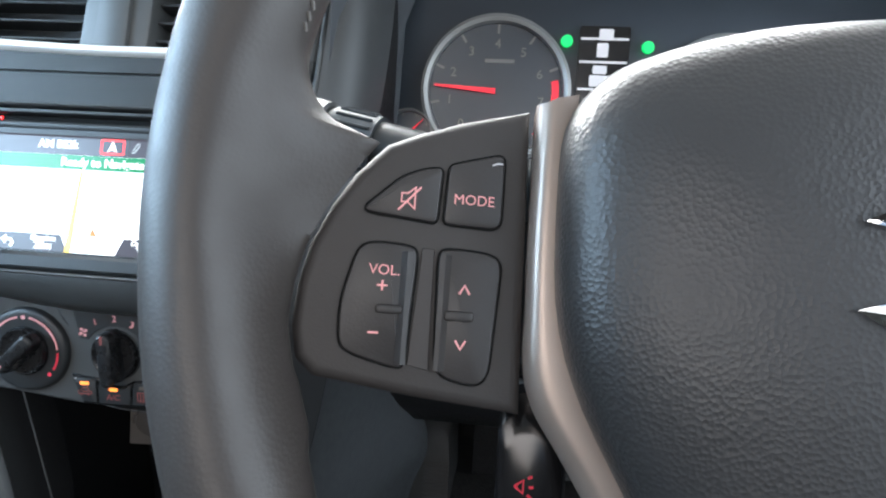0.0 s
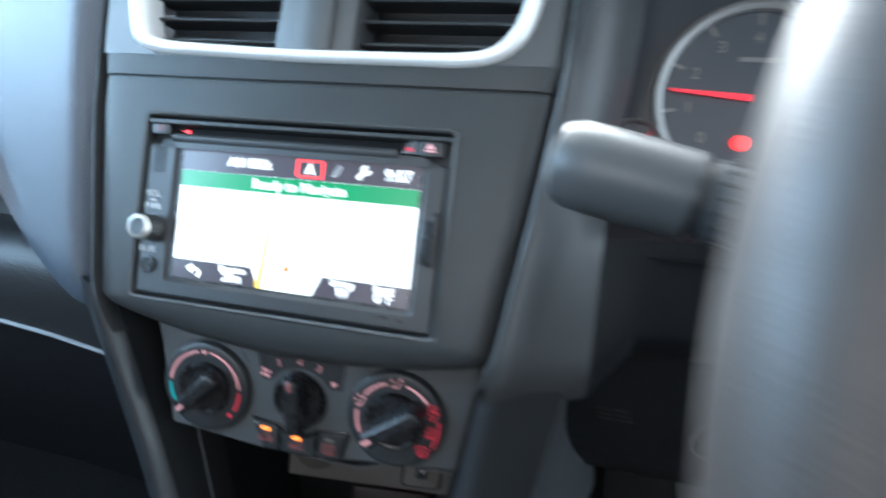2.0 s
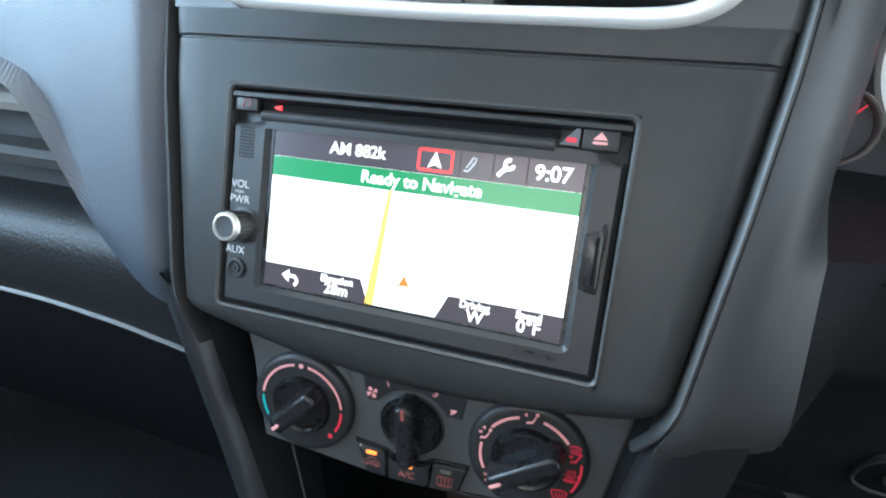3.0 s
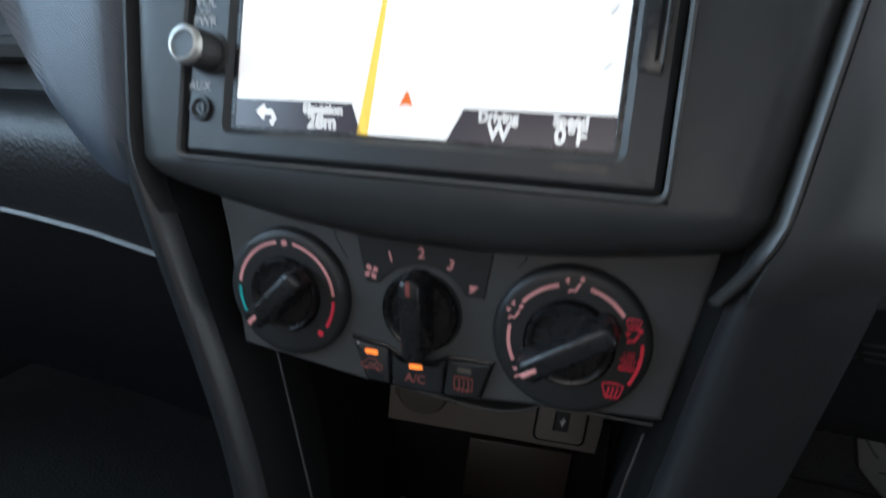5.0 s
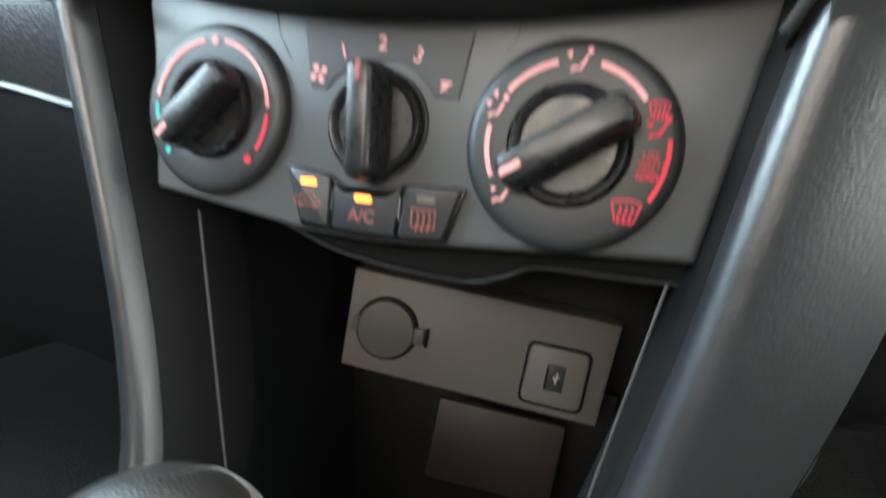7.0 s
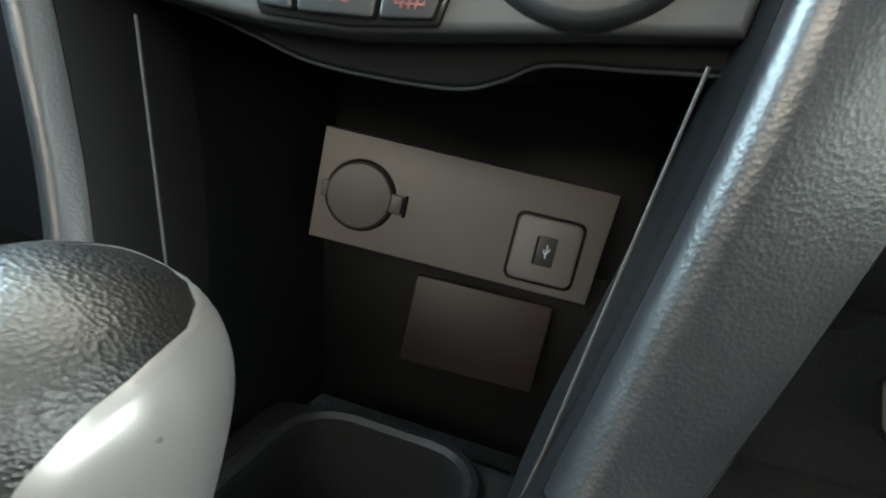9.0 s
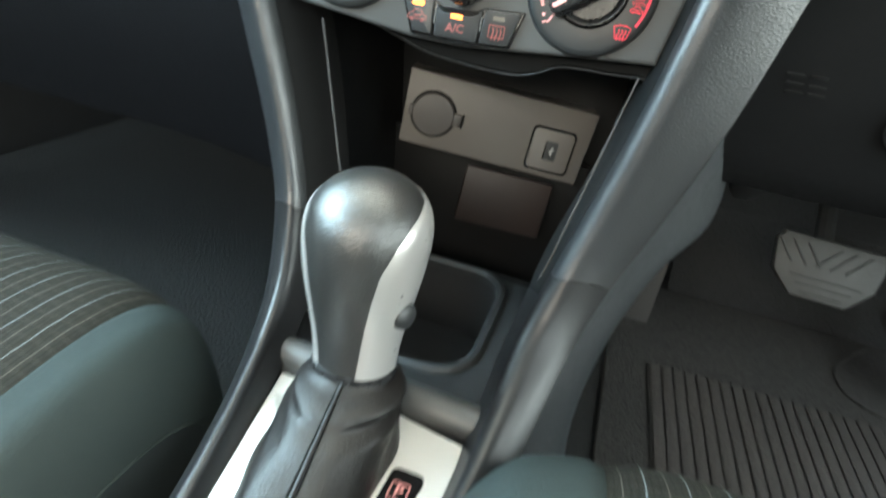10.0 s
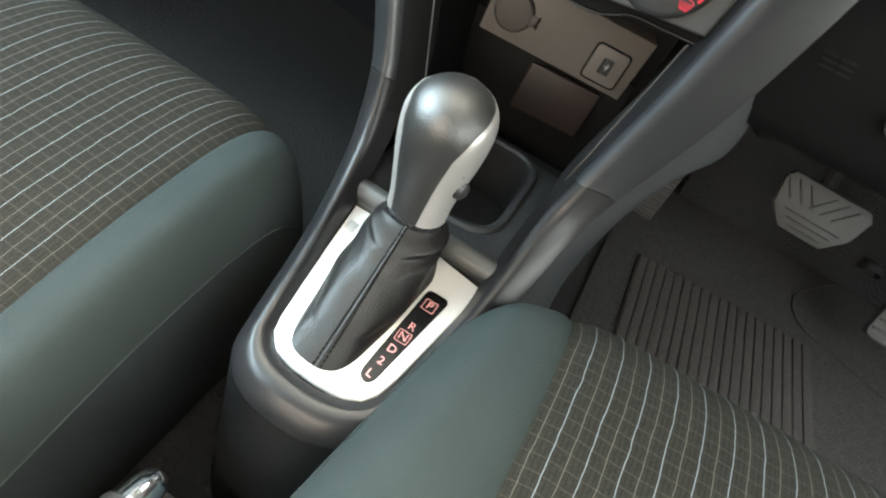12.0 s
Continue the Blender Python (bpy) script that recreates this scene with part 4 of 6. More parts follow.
def rail_ring(sec):
    r, i, o, s = sec
    out = (o - r)
    crown = Vector((0, -0.5, 0.85)).normalized() * 0.0030
    a, b = i.lerp(r, 0.74), r.lerp(o, 0.26) + crown
    bend = [a.lerp(r, k / 6).lerp(r.lerp(b, k / 6), k / 6) for k in range(7)]
    return [i.lerp(r, 0.70)] + bend + [r.lerp(o, 0.45) + crown, r.lerp(o, 0.70) + crown * 0.9, r.lerp(o, 0.90) + crown * 0.45, o]


rings = [[tuple(p) for p in rail_ring(s)] for s in SECTIONS]
third = int(len(rings) * 5 / (len(RAIL_R + RAIL_L) - 1))
fourth = int(len(rings) * 21 / (len(RAIL_R + RAIL_L) - 1))
part("side_rail", loft(rings[: third + 1], False), DASH_GRAIN, console, sharp=65)
part("lower_surround", loft([[tuple(Vector(p) * 1.0 + Vector((0, 0, -0.0006))) for p in [s[1]] + r] for s, r in list(zip(SECTIONS, rings))[third: fourth + 1]], False), SURROUND, console, sharp=65)
part("side_rail", loft(rings[fourth:], False), DASH_GRAIN, console, sharp=65)
n_up = len(rings)
for a, b in ((0, third + 3), (fourth - 3, n_up)):
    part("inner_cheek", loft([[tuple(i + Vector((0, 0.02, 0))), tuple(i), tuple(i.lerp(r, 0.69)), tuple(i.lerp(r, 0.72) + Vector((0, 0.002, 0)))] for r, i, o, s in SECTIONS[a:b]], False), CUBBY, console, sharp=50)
SKIRT_ROWS = [[tuple(o + Vector((0, 0, -0.001))), tuple(o.lerp(s, 0.06) + Vector((0, 0.0, -0.003))), tuple(o.lerp(s, 0.4)), tuple(o.lerp(s, 0.97)), tuple(s + Vector((0.003, 0.004, -0.002))), tuple(s + Vector((0.002, 0.012, -0.006)))] for r, i, o, s in SECTIONS]
bend_at = int(len(rings) * 9 / (len(RAIL_R + RAIL_L) - 1))
part("skirt", loft(SKIRT_ROWS[: bend_at + 1], False), SKIRT, console, "smooth grey side of the console", sharp=50)
# rear run of the same skirt, in the colour darkened for shade
part("rear_skirt", loft(SKIRT_ROWS[bend_at:], False), SHADED_SKIRT, console, "rear of the console skirt, shade put into its black", sharp=50)
part("mouth_edge", tube([(0.0975, 0.0200, 0.5035), (0.0880, 0.0140, 0.4500), (0.0800, 0.0080, 0.4050), (0.0745, 0.0040, 0.3800)], 0.0005, 8), SOCKET_CAP, console)
part("mouth_edge", tube([(-0.0732, 0.0240, 0.502), (-0.0622, 0.0199, 0.450), (-0.0517, 0.0160, 0.400), (-0.0434, 0.0129, 0.360)], 0.0006, 8), DASH, console)

# tray with the cup hole in front of the lever
cup_out, cup_in = rrect(0.150, 0.160, 0.012, 5, 0.010, 0.020), rrect(0.094, 0.118, 0.026, 5, 0.002, 0.038)
part("tray", frame_plate(cup_out, cup_in, 0.296, 0.326, 0.003), UNIT, console, matrix=pose(0, 0, 0), sharp=50)
part("cup_rim", frame_plate(inset_line(cup_in, -0.006), inset_line(cup_in, 0.002), 0.322, 0.3295, 0.0025), UNIT, console)
part("cup_well", loft([[(x, y, 0.326) for x, y in inset_line(cup_in, 0.0015)], [(x, y, 0.27) for x, y in inset_line(cup_in, 0.005)], [(x, y, 0.268) for x, y in inset_line(cup_in, 0.02)]], True, (False, True)), DARK, console)
part("cross_bar", tube([(-0.052, -0.048, 0.327), (0.068, -0.052, 0.327)], 0.0095, 16), DASH, console)

# ---- gear lever ----
gear = thing("gear_lever", pose(0.0, 0.0, 0.322), "automatic gear lever, grey knob and black boot on silver plate", "gear lever")
bez = [(-0.047, -0.061), (-0.0400, -0.100), (-0.0320, -0.143), (-0.0262, -0.172), (-0.0225, -0.1830), (-0.0140, -0.1915), (0.0, -0.1945), (0.016, -0.1950), (0.034, -0.1938), (0.0450, -0.1890), (0.0510, -0.1800), (0.0545, -0.1650), (0.0580, -0.140), (0.0640, -0.098), (0.0650, -0.067), (0.020, -0.0600)]
part("plate", plate(bez, -0.004, 0.0022, 0.0012), SILVER_SATIN, gear, "satin silver selector plate", sharp=50)
win = [(0.0345, -0.1765), (0.0405, -0.1790), (0.0440, -0.1745), (0.0535, -0.0965), (0.0515, -0.0930), (0.0385, -0.0930), (0.0365, -0.0955), (0.0335, -0.1700)]
wnd = part("indicator_window", plate(round_poly(win, 0.003), 0.001, 0.0030, 0.0004, 1), BLACK_GLOSS, gear, "black window with red gear letters")
for text, x, y in (("P", 0.0440, -0.106), ("R", 0.0430, -0.128), ("N", 0.0420, -0.138), ("D", 0.0410, -0.150), ("2", 0.0400, -0.161), ("L", 0.0390, -0.172)):
    letters(text, 0.0085, PRINT, wnd, at=(x, y, 0.0031))
for x, y in ((0.0440, -0.106), (0.0420, -0.138)):
    part("letter_box", frame_plate(rrect(0.0092, 0.0098, 0.001, 3, x, y), rrect(0.0082, 0.0088, 0.0008, 3, x, y), 0.0029, 0.0032, 0.00003), PRINT, wnd)
part("release_cover", plate(rrect(0.0075, 0.0120, 0.001, 3, -0.0365, -0.083), 0.002, 0.0034, 0.0005), SILVER, gear)

ring_c, top_c = Vector((0.0026, -0.0720, 0.0420)), Vector((0.0015, -0.0600, 0.1380))
axis = (top_c - ring_c)
side = Vector((1, 0, 0)) - axis * axis.x / axis.length_squared
side.normalize()
fore = axis.normalized().cross(side) * -1
if fore.y < 0:
    fore = -fore


def knob_point(f, ang, grow=0.0):
    swell = min(1.0, f / 0.72)
    swell = swell * swell * (3 - 2 * swell)
    cap = math.sqrt(max(0.0004, 1 - max(0.0, (f - 0.70) / 0.30) ** 2.3))
    a = (0.0202 + 0.0080 * swell) * cap + grow
    b = (0.0194 + 0.0110 * swell) * cap + grow
    c = ring_c + axis * f - fore * 0.0015 * math.sin(math.pi * f)
    return tuple(c + side * a * math.cos(ang) + fore * b * math.sin(ang))


FS = [0.70 * k / 20 for k in range(20)] + [0.70 + 0.30 * math.sin(radians(90 * k / 18)) for k in range(19)]


def edge_angle(f):
    return radians(interp(f, (0, 0.2, 0.45, 0.62, 0.75, 0.82, 0.87, 0.91, 0.95, 1.0), (-66, -62, -57, -52, -40, -28, -8, 30, 84, 84)))


back, front = [], []
for f in FS:
    e = edge_angle(f)
    lo, hi = radians(interp(f, (0, 0.15, 0.4, 0.6, 0.8, 0.88, 0.92, 0.95, 1.0), (-128, -128, -128, -129, -142, -174, -220, -275, -275))), e
    back.append([knob_point(f, lo + (hi - lo) * k / 40) for k in range(41)])
    front.append([knob_point(f, hi + (2 * math.pi - (hi - lo)) * k / 36, 0.0007 * (1 if 0 < k < 36 else 0)) for k in range(37)])
knob = part("knob", loft(back, False), KNOB_LEATHER, gear, "grey grained leather gear knob")
part("knob_trim", loft(front, False), KNOB_TRIM, knob, "satin silver knob trim", sharp=60)
bx = Vector(knob_point(0.36, radians(-12), -0.002))
part("release_button", moved(lathe([(0, 0.0062), (0.0040, 0.0060), (0.0060, 0.0045), (0.0066, 0.002), (0.0066, -0.002)], 24), Matrix.Translation(bx) @ pose(0, 0, 0, 8, 82, -14)), UNIT, knob)
part("collar", loft([[tuple(Vector(knob_point(0.0, 2 * math.pi * k / 32, g)) + axis * h) for k in range(32)] for g, h in ((-0.001, -0.06), (0.0012, -0.05), (0.0016, -0.02), (0.0010, 0.005), (-0.002, 0.006))], True), KNOB, knob)
# leather boot: from the plate's opening up to the collar, with folds
base = curve_points([(-0.0300, -0.086, 0.0), (-0.0275, -0.108, 0), (-0.0205, -0.145, 0), (-0.0150, -0.174, 0), (-0.0090, -0.1865, 0), (0.002, -0.1905, 0), (0.0165, -0.1895, 0), (0.0260, -0.1790, 0), (0.0305, -0.150, 0), (0.0335, -0.110, 0), (0.0345, -0.083, 0), (0.0230, -0.066, 0), (-0.010, -0.064, 0), (-0.025, -0.070, 0), (-0.0300, -0.086, 0)], 6)[:-1]
nb = len(base)
centre_b = sum(base, Vector()) / nb
rows_b = []
for j in range(41):
    f = j / 40
    ring_pts = []
    for k, p in enumerate(base):
        ang = math.atan2(p.y - centre_b.y, p.x - centre_b.x)
        q = ring_c - axis * 0.03 + side * 0.0204 * math.cos(ang) + fore * 0.0200 * math.sin(ang)
        m = Vector((p.x, p.y, 0.0)).lerp(Vector((q.x, q.y, 0)), f ** 0.85)
        swell = math.sin(math.pi * f)
        fold = 0.0010 * math.sin(10 * f + 2.2 * math.sin(ang) + 0.6) * swell + 0.0007 * math.sin(17 * f + 3 * ang) * swell
        # gathers under the collar, deeper towards the driver
        lean = 0.5 + 0.5 * math.cos(ang - 0.1)
        fold += (0.0016 + 0.0030 * lean) * math.exp(-((f - 0.84 + 0.03 * math.sin(ang)) / 0.055) ** 2)
        fold -= (0.0012 + 0.0016 * lean) * math.exp(-((f - 0.73 + 0.05 * math.sin(ang + 0.6)) / 0.028) ** 2)
        fold += 0.0018 * lean * math.exp(-((f - 0.62 + 0.06 * math.sin(ang)) / 0.06) ** 2) - 0.0022 * math.exp(-((f - 0.95) / 0.025) ** 2)
        fold -= 0.0022 * math.exp(-((f - 0.16) / 0.05) ** 2) * max(0.0, -math.sin(ang + 0.5))
        out_dir = Vector((math.cos(ang), math.sin(ang), 0))
        pt = m + out_dir * (fold + 0.0075 * swell ** 0.8 * (0.75 + 0.25 * math.sin(-ang)) * (0.75 + 0.25 * math.cos(ang)))
        ring_pts.append((pt.x, pt.y, q.z * f ** 0.9 + 0.001))
    rows_b.append(ring_pts)
boot = part("boot", loft(rows_b, True), BOOT, gear, "creased black leather boot with a stitched seam", sharp=80)
seam_i = min(range(nb), key=lambda k: abs(base[k].x - 0.0120) + (0 if base[k].y < -0.15 else 1))
part("seam", tube([Vector(r[seam_i]) + Vector((0, -0.0003, 0)) for r in rows_b[1:]], 0.0009, 8), BOOT, boot)
for off in (-1, 1):
    for j in range(1, 40):
        a, b = Vector(rows_b[j][(seam_i + off) % nb]), Vector(rows_b[j][seam_i])
        a2, b2 = Vector(rows_b[j + 1][(seam_i + off) % nb]), Vector(rows_b[j + 1][seam_i])
        reach = min(1.0, 0.0028 / max(1e-5, (a - b).length))
        p0, p1 = b.lerp(a, reach), b2.lerp(a2, reach)
        nrm = Vector((-0.15, -1, 0.5)).normalized() * 0.0005
        part("stitch", tube([p0.lerp(p1, 0.12) + nrm, p0.lerp(p1, 0.80) + nrm], 0.00055, 6), THREAD, boot)

# ---- steering wheel ----
WHEEL = pose(0.370, -0.168, 0.672, 72.5, 0, 0)
wheel = thing("steering_wheel", WHEEL, "black leather steering wheel with silver trim and audio buttons", "steering wheel")
RW, RR, RZ, RY = 0.1793, 0.0152, 0.013, 0.011


def rim_point(theta, phi, grow=0.0):
    """theta round the wheel (180: towards the passenger), phi round the tube."""
    r = RR + grow
    x = RW + r * math.cos(radians(phi))
    return (x * math.cos(radians(theta)), RY + x * math.sin(radians(theta)), RZ + r * 1.02 * math.sin(radians(phi)))


# inner edge of the leather, where it meets the switch pod: across, up the wheel, towards the driver
LEATHER_EDGE = [(-0.1606, 0.0520, 0.0130), (-0.1602, 0.0425, 0.0110), (-0.1590, 0.0368, 0.0090), (-0.1555, 0.0318, 0.0066), (-0.1485, 0.0293, 0.0044), (-0.1410, 0.0280, 0.0030), (-0.1480, 0.0190, 0.0036), (-0.1537, 0.0102, 0.0044), (-0.1583, 0.0000, 0.0052), (-0.1604, -0.0095, 0.0056), (-0.1612, -0.0208, 0.0058), (-0.1600, -0.0287, 0.0056), (-0.1572, -0.0335, 0.0056), (-0.1534, -0.0438, 0.0065), (-0.1520, -0.0511, 0.0090), (-0.1503, -0.0583, 0.0120)]
EDGE_TURN = [math.degrees(math.atan2(RY - y, -x)) for x, y, z in LEATHER_EDGE]
EDGE_REACH = [math.hypot(x, y - RY) for x, y, z in LEATHER_EDGE]


def rim_section(theta):
    """One cut through the rim; beside the pods the leather sweeps inwards from the crest to the pod's edge."""
    off = theta - 180 if 90 <= theta < 270 else -((theta + 90) % 360 - 90)
    inner, z_in, sweep = RW - RR, RZ, 0.0
    if EDGE_TURN[0] < off < EDGE_TURN[-1]:
        reach = interp(off, EDGE_TURN, EDGE_REACH)
        inner, z_in = min(inner, reach), interp(off, EDGE_TURN, [e[2] for e in LEATHER_EDGE])
        sweep = min(1.0, max(0.0, (RW - RR - reach) / 0.007))
    top, low = RZ + RR * 1.02, RZ - RR * 1.02
    cut = [(RW + RR * math.cos(radians(p)), RZ + RR * 1.02 * math.sin(radians(p))) for p in range(-90, 91, 12)]
    wide, high = RW - inner, top - z_in
    p1 = (RW - 0.55 * min(wide, RR * 1.15), top)
    p2 = (inner + 0.48 * wide * sweep, z_in + high * (0.55 - 0.25 * sweep))
    for k in range(1, 17):
        t = k / 16
        w = ((1 - t) ** 3, 3 * t * (1 - t) ** 2, 3 * t * t * (1 - t), t ** 3)
        cut.append(tuple(w[0] * a + w[1] * b + w[2] * c + w[3] * d for a, b, c, d in zip((RW, top), p1, p2, (inner, z_in))))
    for k in range(1, 8):
        a = radians(90 * k / 8)
        cut.append((RW - wide * math.cos(a), z_in - (z_in - low) * math.sin(a)))
    return cut


def rim_mesh():
    """All cuts round the wheel, with the bank above and below the spokes rounded off like padded leather."""
    turns = [k * 0.5 if k <= 60 else 30 + (k - 60) * 2.0 for k in range(120)] + [150 + k * 0.5 for k in range(120)] + [210 + k * 2.0 for k in range(60)] + [330 + k * 0.5 for k in range(60)]
    cuts = np.array([rim_section(a) for a in turns])
    angle = np.array(turns)
    gap = np.abs((angle[:, None] - angle[None, :] + 180) % 360 - 180)
    weight = np.exp(-(gap / 2.6) ** 2)
    weight /= weight.sum(axis=1)[:, None]
    soft = np.einsum("ab,bpc->apc", weight, cuts)
    for p in range(17, 32):
        keep = ((p - 16) / 16) ** 5
        cuts[:, p] = soft[:, p] * (1 - keep) + cuts[:, p] * keep
    return loft([[(float(x) * math.cos(radians(a)), RY + float(x) * math.sin(radians(a)), float(z)) for x, z in cut] for a, cut in zip(turns, cuts)], True, ring_loop=True)


part("rim", rim_mesh(), LEATHER, wheel, "dark leather rim that flows into the spokes", sharp=60)


def stitch_run(t0, t1, step, phi):
    th = t0
    while th < t1:
        a, b = Vector(rim_point(th, phi, 0.0002)), Vector(rim_point(th + step * 0.55, phi + 5, 0.0003))
        part("stitch", tube([a, a.lerp(b, 0.5), b], 0.0005, 6), STITCH, wheel)
        th += step


stitch_run(144, 166, 0.95, 166)
stitch_run(208, 226, 0.95, 152)


POD = Matrix.Translation((-0.135, 0, 0.0)) @ pose(0, 0, 0, 0, 10, 0) @ Matrix.Translation((0.135, 0, 0))
MIRROR = Matrix.Diagonal((-1, 1, 1, 1))
pod_line = [(-0.1040, 0.0400), (-0.122, 0.0352), (-0.134, 0.0308), (-0.1410, 0.0275), (-0.1486, 0.0193), (-0.1540, 0.0106), (-0.1585, 0.0005), (-0.1607, -0.0093), (-0.1615, -0.0205), (-0.1600, -0.0284), (-0.1551, -0.0328), (-0.130, -0.0365), (-0.1020, -0.0395)]
part("switch_pod", moved(plate(pod_line, -0.030, 0.0, 0.0035, 4), POD), POD_PLASTIC, wheel, "matt black switch pod with audio buttons", sharp=60)
part("switch_pod", moved(plate([(-x, y) for x, y in pod_line][::-1], -0.030, 0.0, 0.0035, 4), MIRROR @ POD @ MIRROR), POD_PLASTIC, wheel, sharp=60)
BUTTON = material("button_plastic", (0.034, 0.030, 0.029), 0.45, grain=0.1, grain_scale=1600)


def wheel_button(pts, h=0.0012, corner=0.0045):
    pts = round_poly(pts, corner)
    part("button_gap", moved(plate(inset_line(pts, -0.0005), -0.0005, 0.0004), POD), VOID, wheel)
    return part("button", moved(plate(pts, 0.0, h, 0.0008, 2), POD), BUTTON, wheel)


b = wheel_button([(-0.1446, 0.0095), (-0.1268, 0.0078), (-0.1262, 0.0222), (-0.1310, 0.0214), (-0.1365, 0.0190), (-0.1412, 0.0146), (-0.1452, 0.0108)], corner=0.0018)
part("mute_sign", moved(join(frame_plate([(-0.1364, 0.0124), (-0.1347, 0.0124), (-0.1326, 0.0106), (-0.1326, 0.0168), (-0.1347, 0.0150), (-0.1364, 0.0150)], [(-0.1360, 0.0128), (-0.1346, 0.0128), (-0.1330, 0.0114), (-0.1330, 0.0160), (-0.1346, 0.0146), (-0.1360, 0.0146)], 0.0012, 0.0015, 0.00002), strokes([[(-0.1369, 0.0104), (-0.1314, 0.0166)]], 0.0005, 0.0012, 0.0016)), POD), PRINT, b)
b = wheel_button([(-0.1252, 0.0078), (-0.1120, 0.0074), (-0.1104, 0.0090), (-0.1104, 0.0258), (-0.1120, 0.0266), (-0.1246, 0.0230)], corner=0.0018)
letters("MODE", 0.0037, PRINT, b, at=(0, 0, 0)).matrix_local = POD @ Matrix.Translation((-0.1178, 0.0142, 0.0014))
# pale stroke near the button's upper corner
part("pale_edge", moved(strokes([[(-0.1136, 0.0238), (-0.1122, 0.0244), (-0.1110, 0.0243)]], 0.0004, 0.0011, 0.0013), POD), PRINT_GREY, b)
b = wheel_button([(-0.1492, -0.0238), (-0.1460, -0.0262), (-0.1342, -0.0292), (-0.1326, -0.0282), (-0.1310, -0.0008), (-0.1322, 0.0016), (-0.1430, 0.0020), (-0.1462, 0.0), (-0.1494, -0.0130)])
letters("VOL.", 0.0037, PRINT, b).matrix_local = POD @ Matrix.Translation((-0.1390, -0.0050, 0.0014))
part("plus_minus", moved(strokes([[(-0.1406, -0.0088), (-0.1380, -0.0088)], [(-0.1393, -0.0101), (-0.1393, -0.0075)], [(-0.1420, -0.0206), (-0.1394, -0.0206)]], 0.0005, 0.0012, 0.0015), POD), PRINT, b)
part("ridge", moved(box((-0.1372, -0.0146, 0.0016), (0.0066, 0.0022, 0.0018), 0.0008), POD), BUTTON, b)
part("thumb_slope", moved(loft([[(-0.1350, y, 0.0012), (-0.1335, y, 0.0024), (-0.1322, y, 0.0020)] for y in (-0.0280, -0.0140, 0.0)], False), POD), BUTTON, b)
b = wheel_button([(-0.1248, -0.0302), (-0.1146, -0.0326), (-0.1112, -0.0300), (-0.1098, -0.0060), (-0.1096, -0.0016), (-0.1122, 0.0010), (-0.1240, 0.0016), (-0.1258, 0.0)])
part("arrows", moved(strokes([[(-0.1199, -0.0096), (-0.1186, -0.0074), (-0.1173, -0.0096)], [(-0.1201, -0.0212), (-0.1188, -0.0234), (-0.1175, -0.0212)]], 0.0006, 0.0012, 0.0015), POD), PRINT, b)
part("ridge", moved(box((-0.1196, -0.0152, 0.0016), (0.0074, 0.0026, 0.0018), 0.0008), POD), BUTTON, b)
part("thumb_slope", moved(loft([[(-0.1252, y, 0.0020), (-0.1240, y, 0.0024), (-0.1224, y, 0.0012)] for y in (-0.0290, -0.0140, 0.0)], False), POD), BUTTON, b)
part("button_bridge", moved(plate([(-0.1318, -0.0282), (-0.1262, -0.0294), (-0.1268, 0.0012), (-0.1300, 0.0014)], 0.0, 0.0004, 0.0002, 1), POD), BUTTON, wheel)


def trim_mesh(sign):
    inner = curve_points([(-0.1035, 0.0405, 0), (-0.1035, 0.018, 0), (-0.1032, -0.010, 0), (-0.1015, -0.0330, 0), (-0.0900, -0.0520, 0), (-0.0690, -0.0860, 0), (-0.0580, -0.1150, 0), (-0.0560, -0.150, 0)], 6)
    outer = curve_points([(-0.0930, 0.0430, 0), (-0.0945, 0.018, 0), (-0.0938, -0.010, 0), (-0.0880, -0.0330, 0), (-0.0770, -0.0520, 0), (-0.0560, -0.0850, 0), (-0.0450, -0.1150, 0), (-0.0430, -0.150, 0)], 6)
    rings = [[(sign * a.x, a.y, -0.014), (sign * a.x, a.y, -0.004), (sign * (a.x * 0.75 + c.x * 0.25), a.y, -0.0012), (sign * (a.x + c.x) / 2, (a.y + c.y) / 2, -0.0008), (sign * c.x, c.y, -0.002), (sign * c.x, c.y, -0.014)] for a, c in zip(inner, outer)]
    return loft(rings, False)


part("trim", trim_mesh(1), WHEEL_TRIM, wheel, "satin silver spoke trim", sharp=60)
part("trim", trim_mesh(-1), WHEEL_TRIM, wheel, "satin silver spoke trim", sharp=60)
part("lower_spoke", loft([[(-0.057, -0.05, -0.02), (-0.048, -0.05, -0.004), (0.048, -0.05, -0.004), (0.057, -0.05, -0.02)], [(-0.050, -0.165, -0.008), (-0.042, -0.165, 0.006), (0.042, -0.165, 0.006), (0.050, -0.165, -0.008)]], True), UNIT, wheel)
half = [(0.0, 0.0620), (-0.030, 0.0610), (-0.058, 0.0575), (-0.080, 0.0505), (-0.0900, 0.0440), (-0.0960, 0.0340), (-0.0972, 0.018), (-0.0960, -0.010), (-0.0905, -0.0300), (-0.0800, -0.0500), (-0.0620, -0.0790), (-0.0480, -0.0950), (-0.025, -0.1010), (0.0, -0.1015)]
pad_line = half + [(-x, y) for x, y in half[-2:0:-1]]
pad_line = [(p.x, p.y) for p in curve_points([(*p, 0) for p in pad_line + [pad_line[0]]], 3)[:-1]]
rings = []
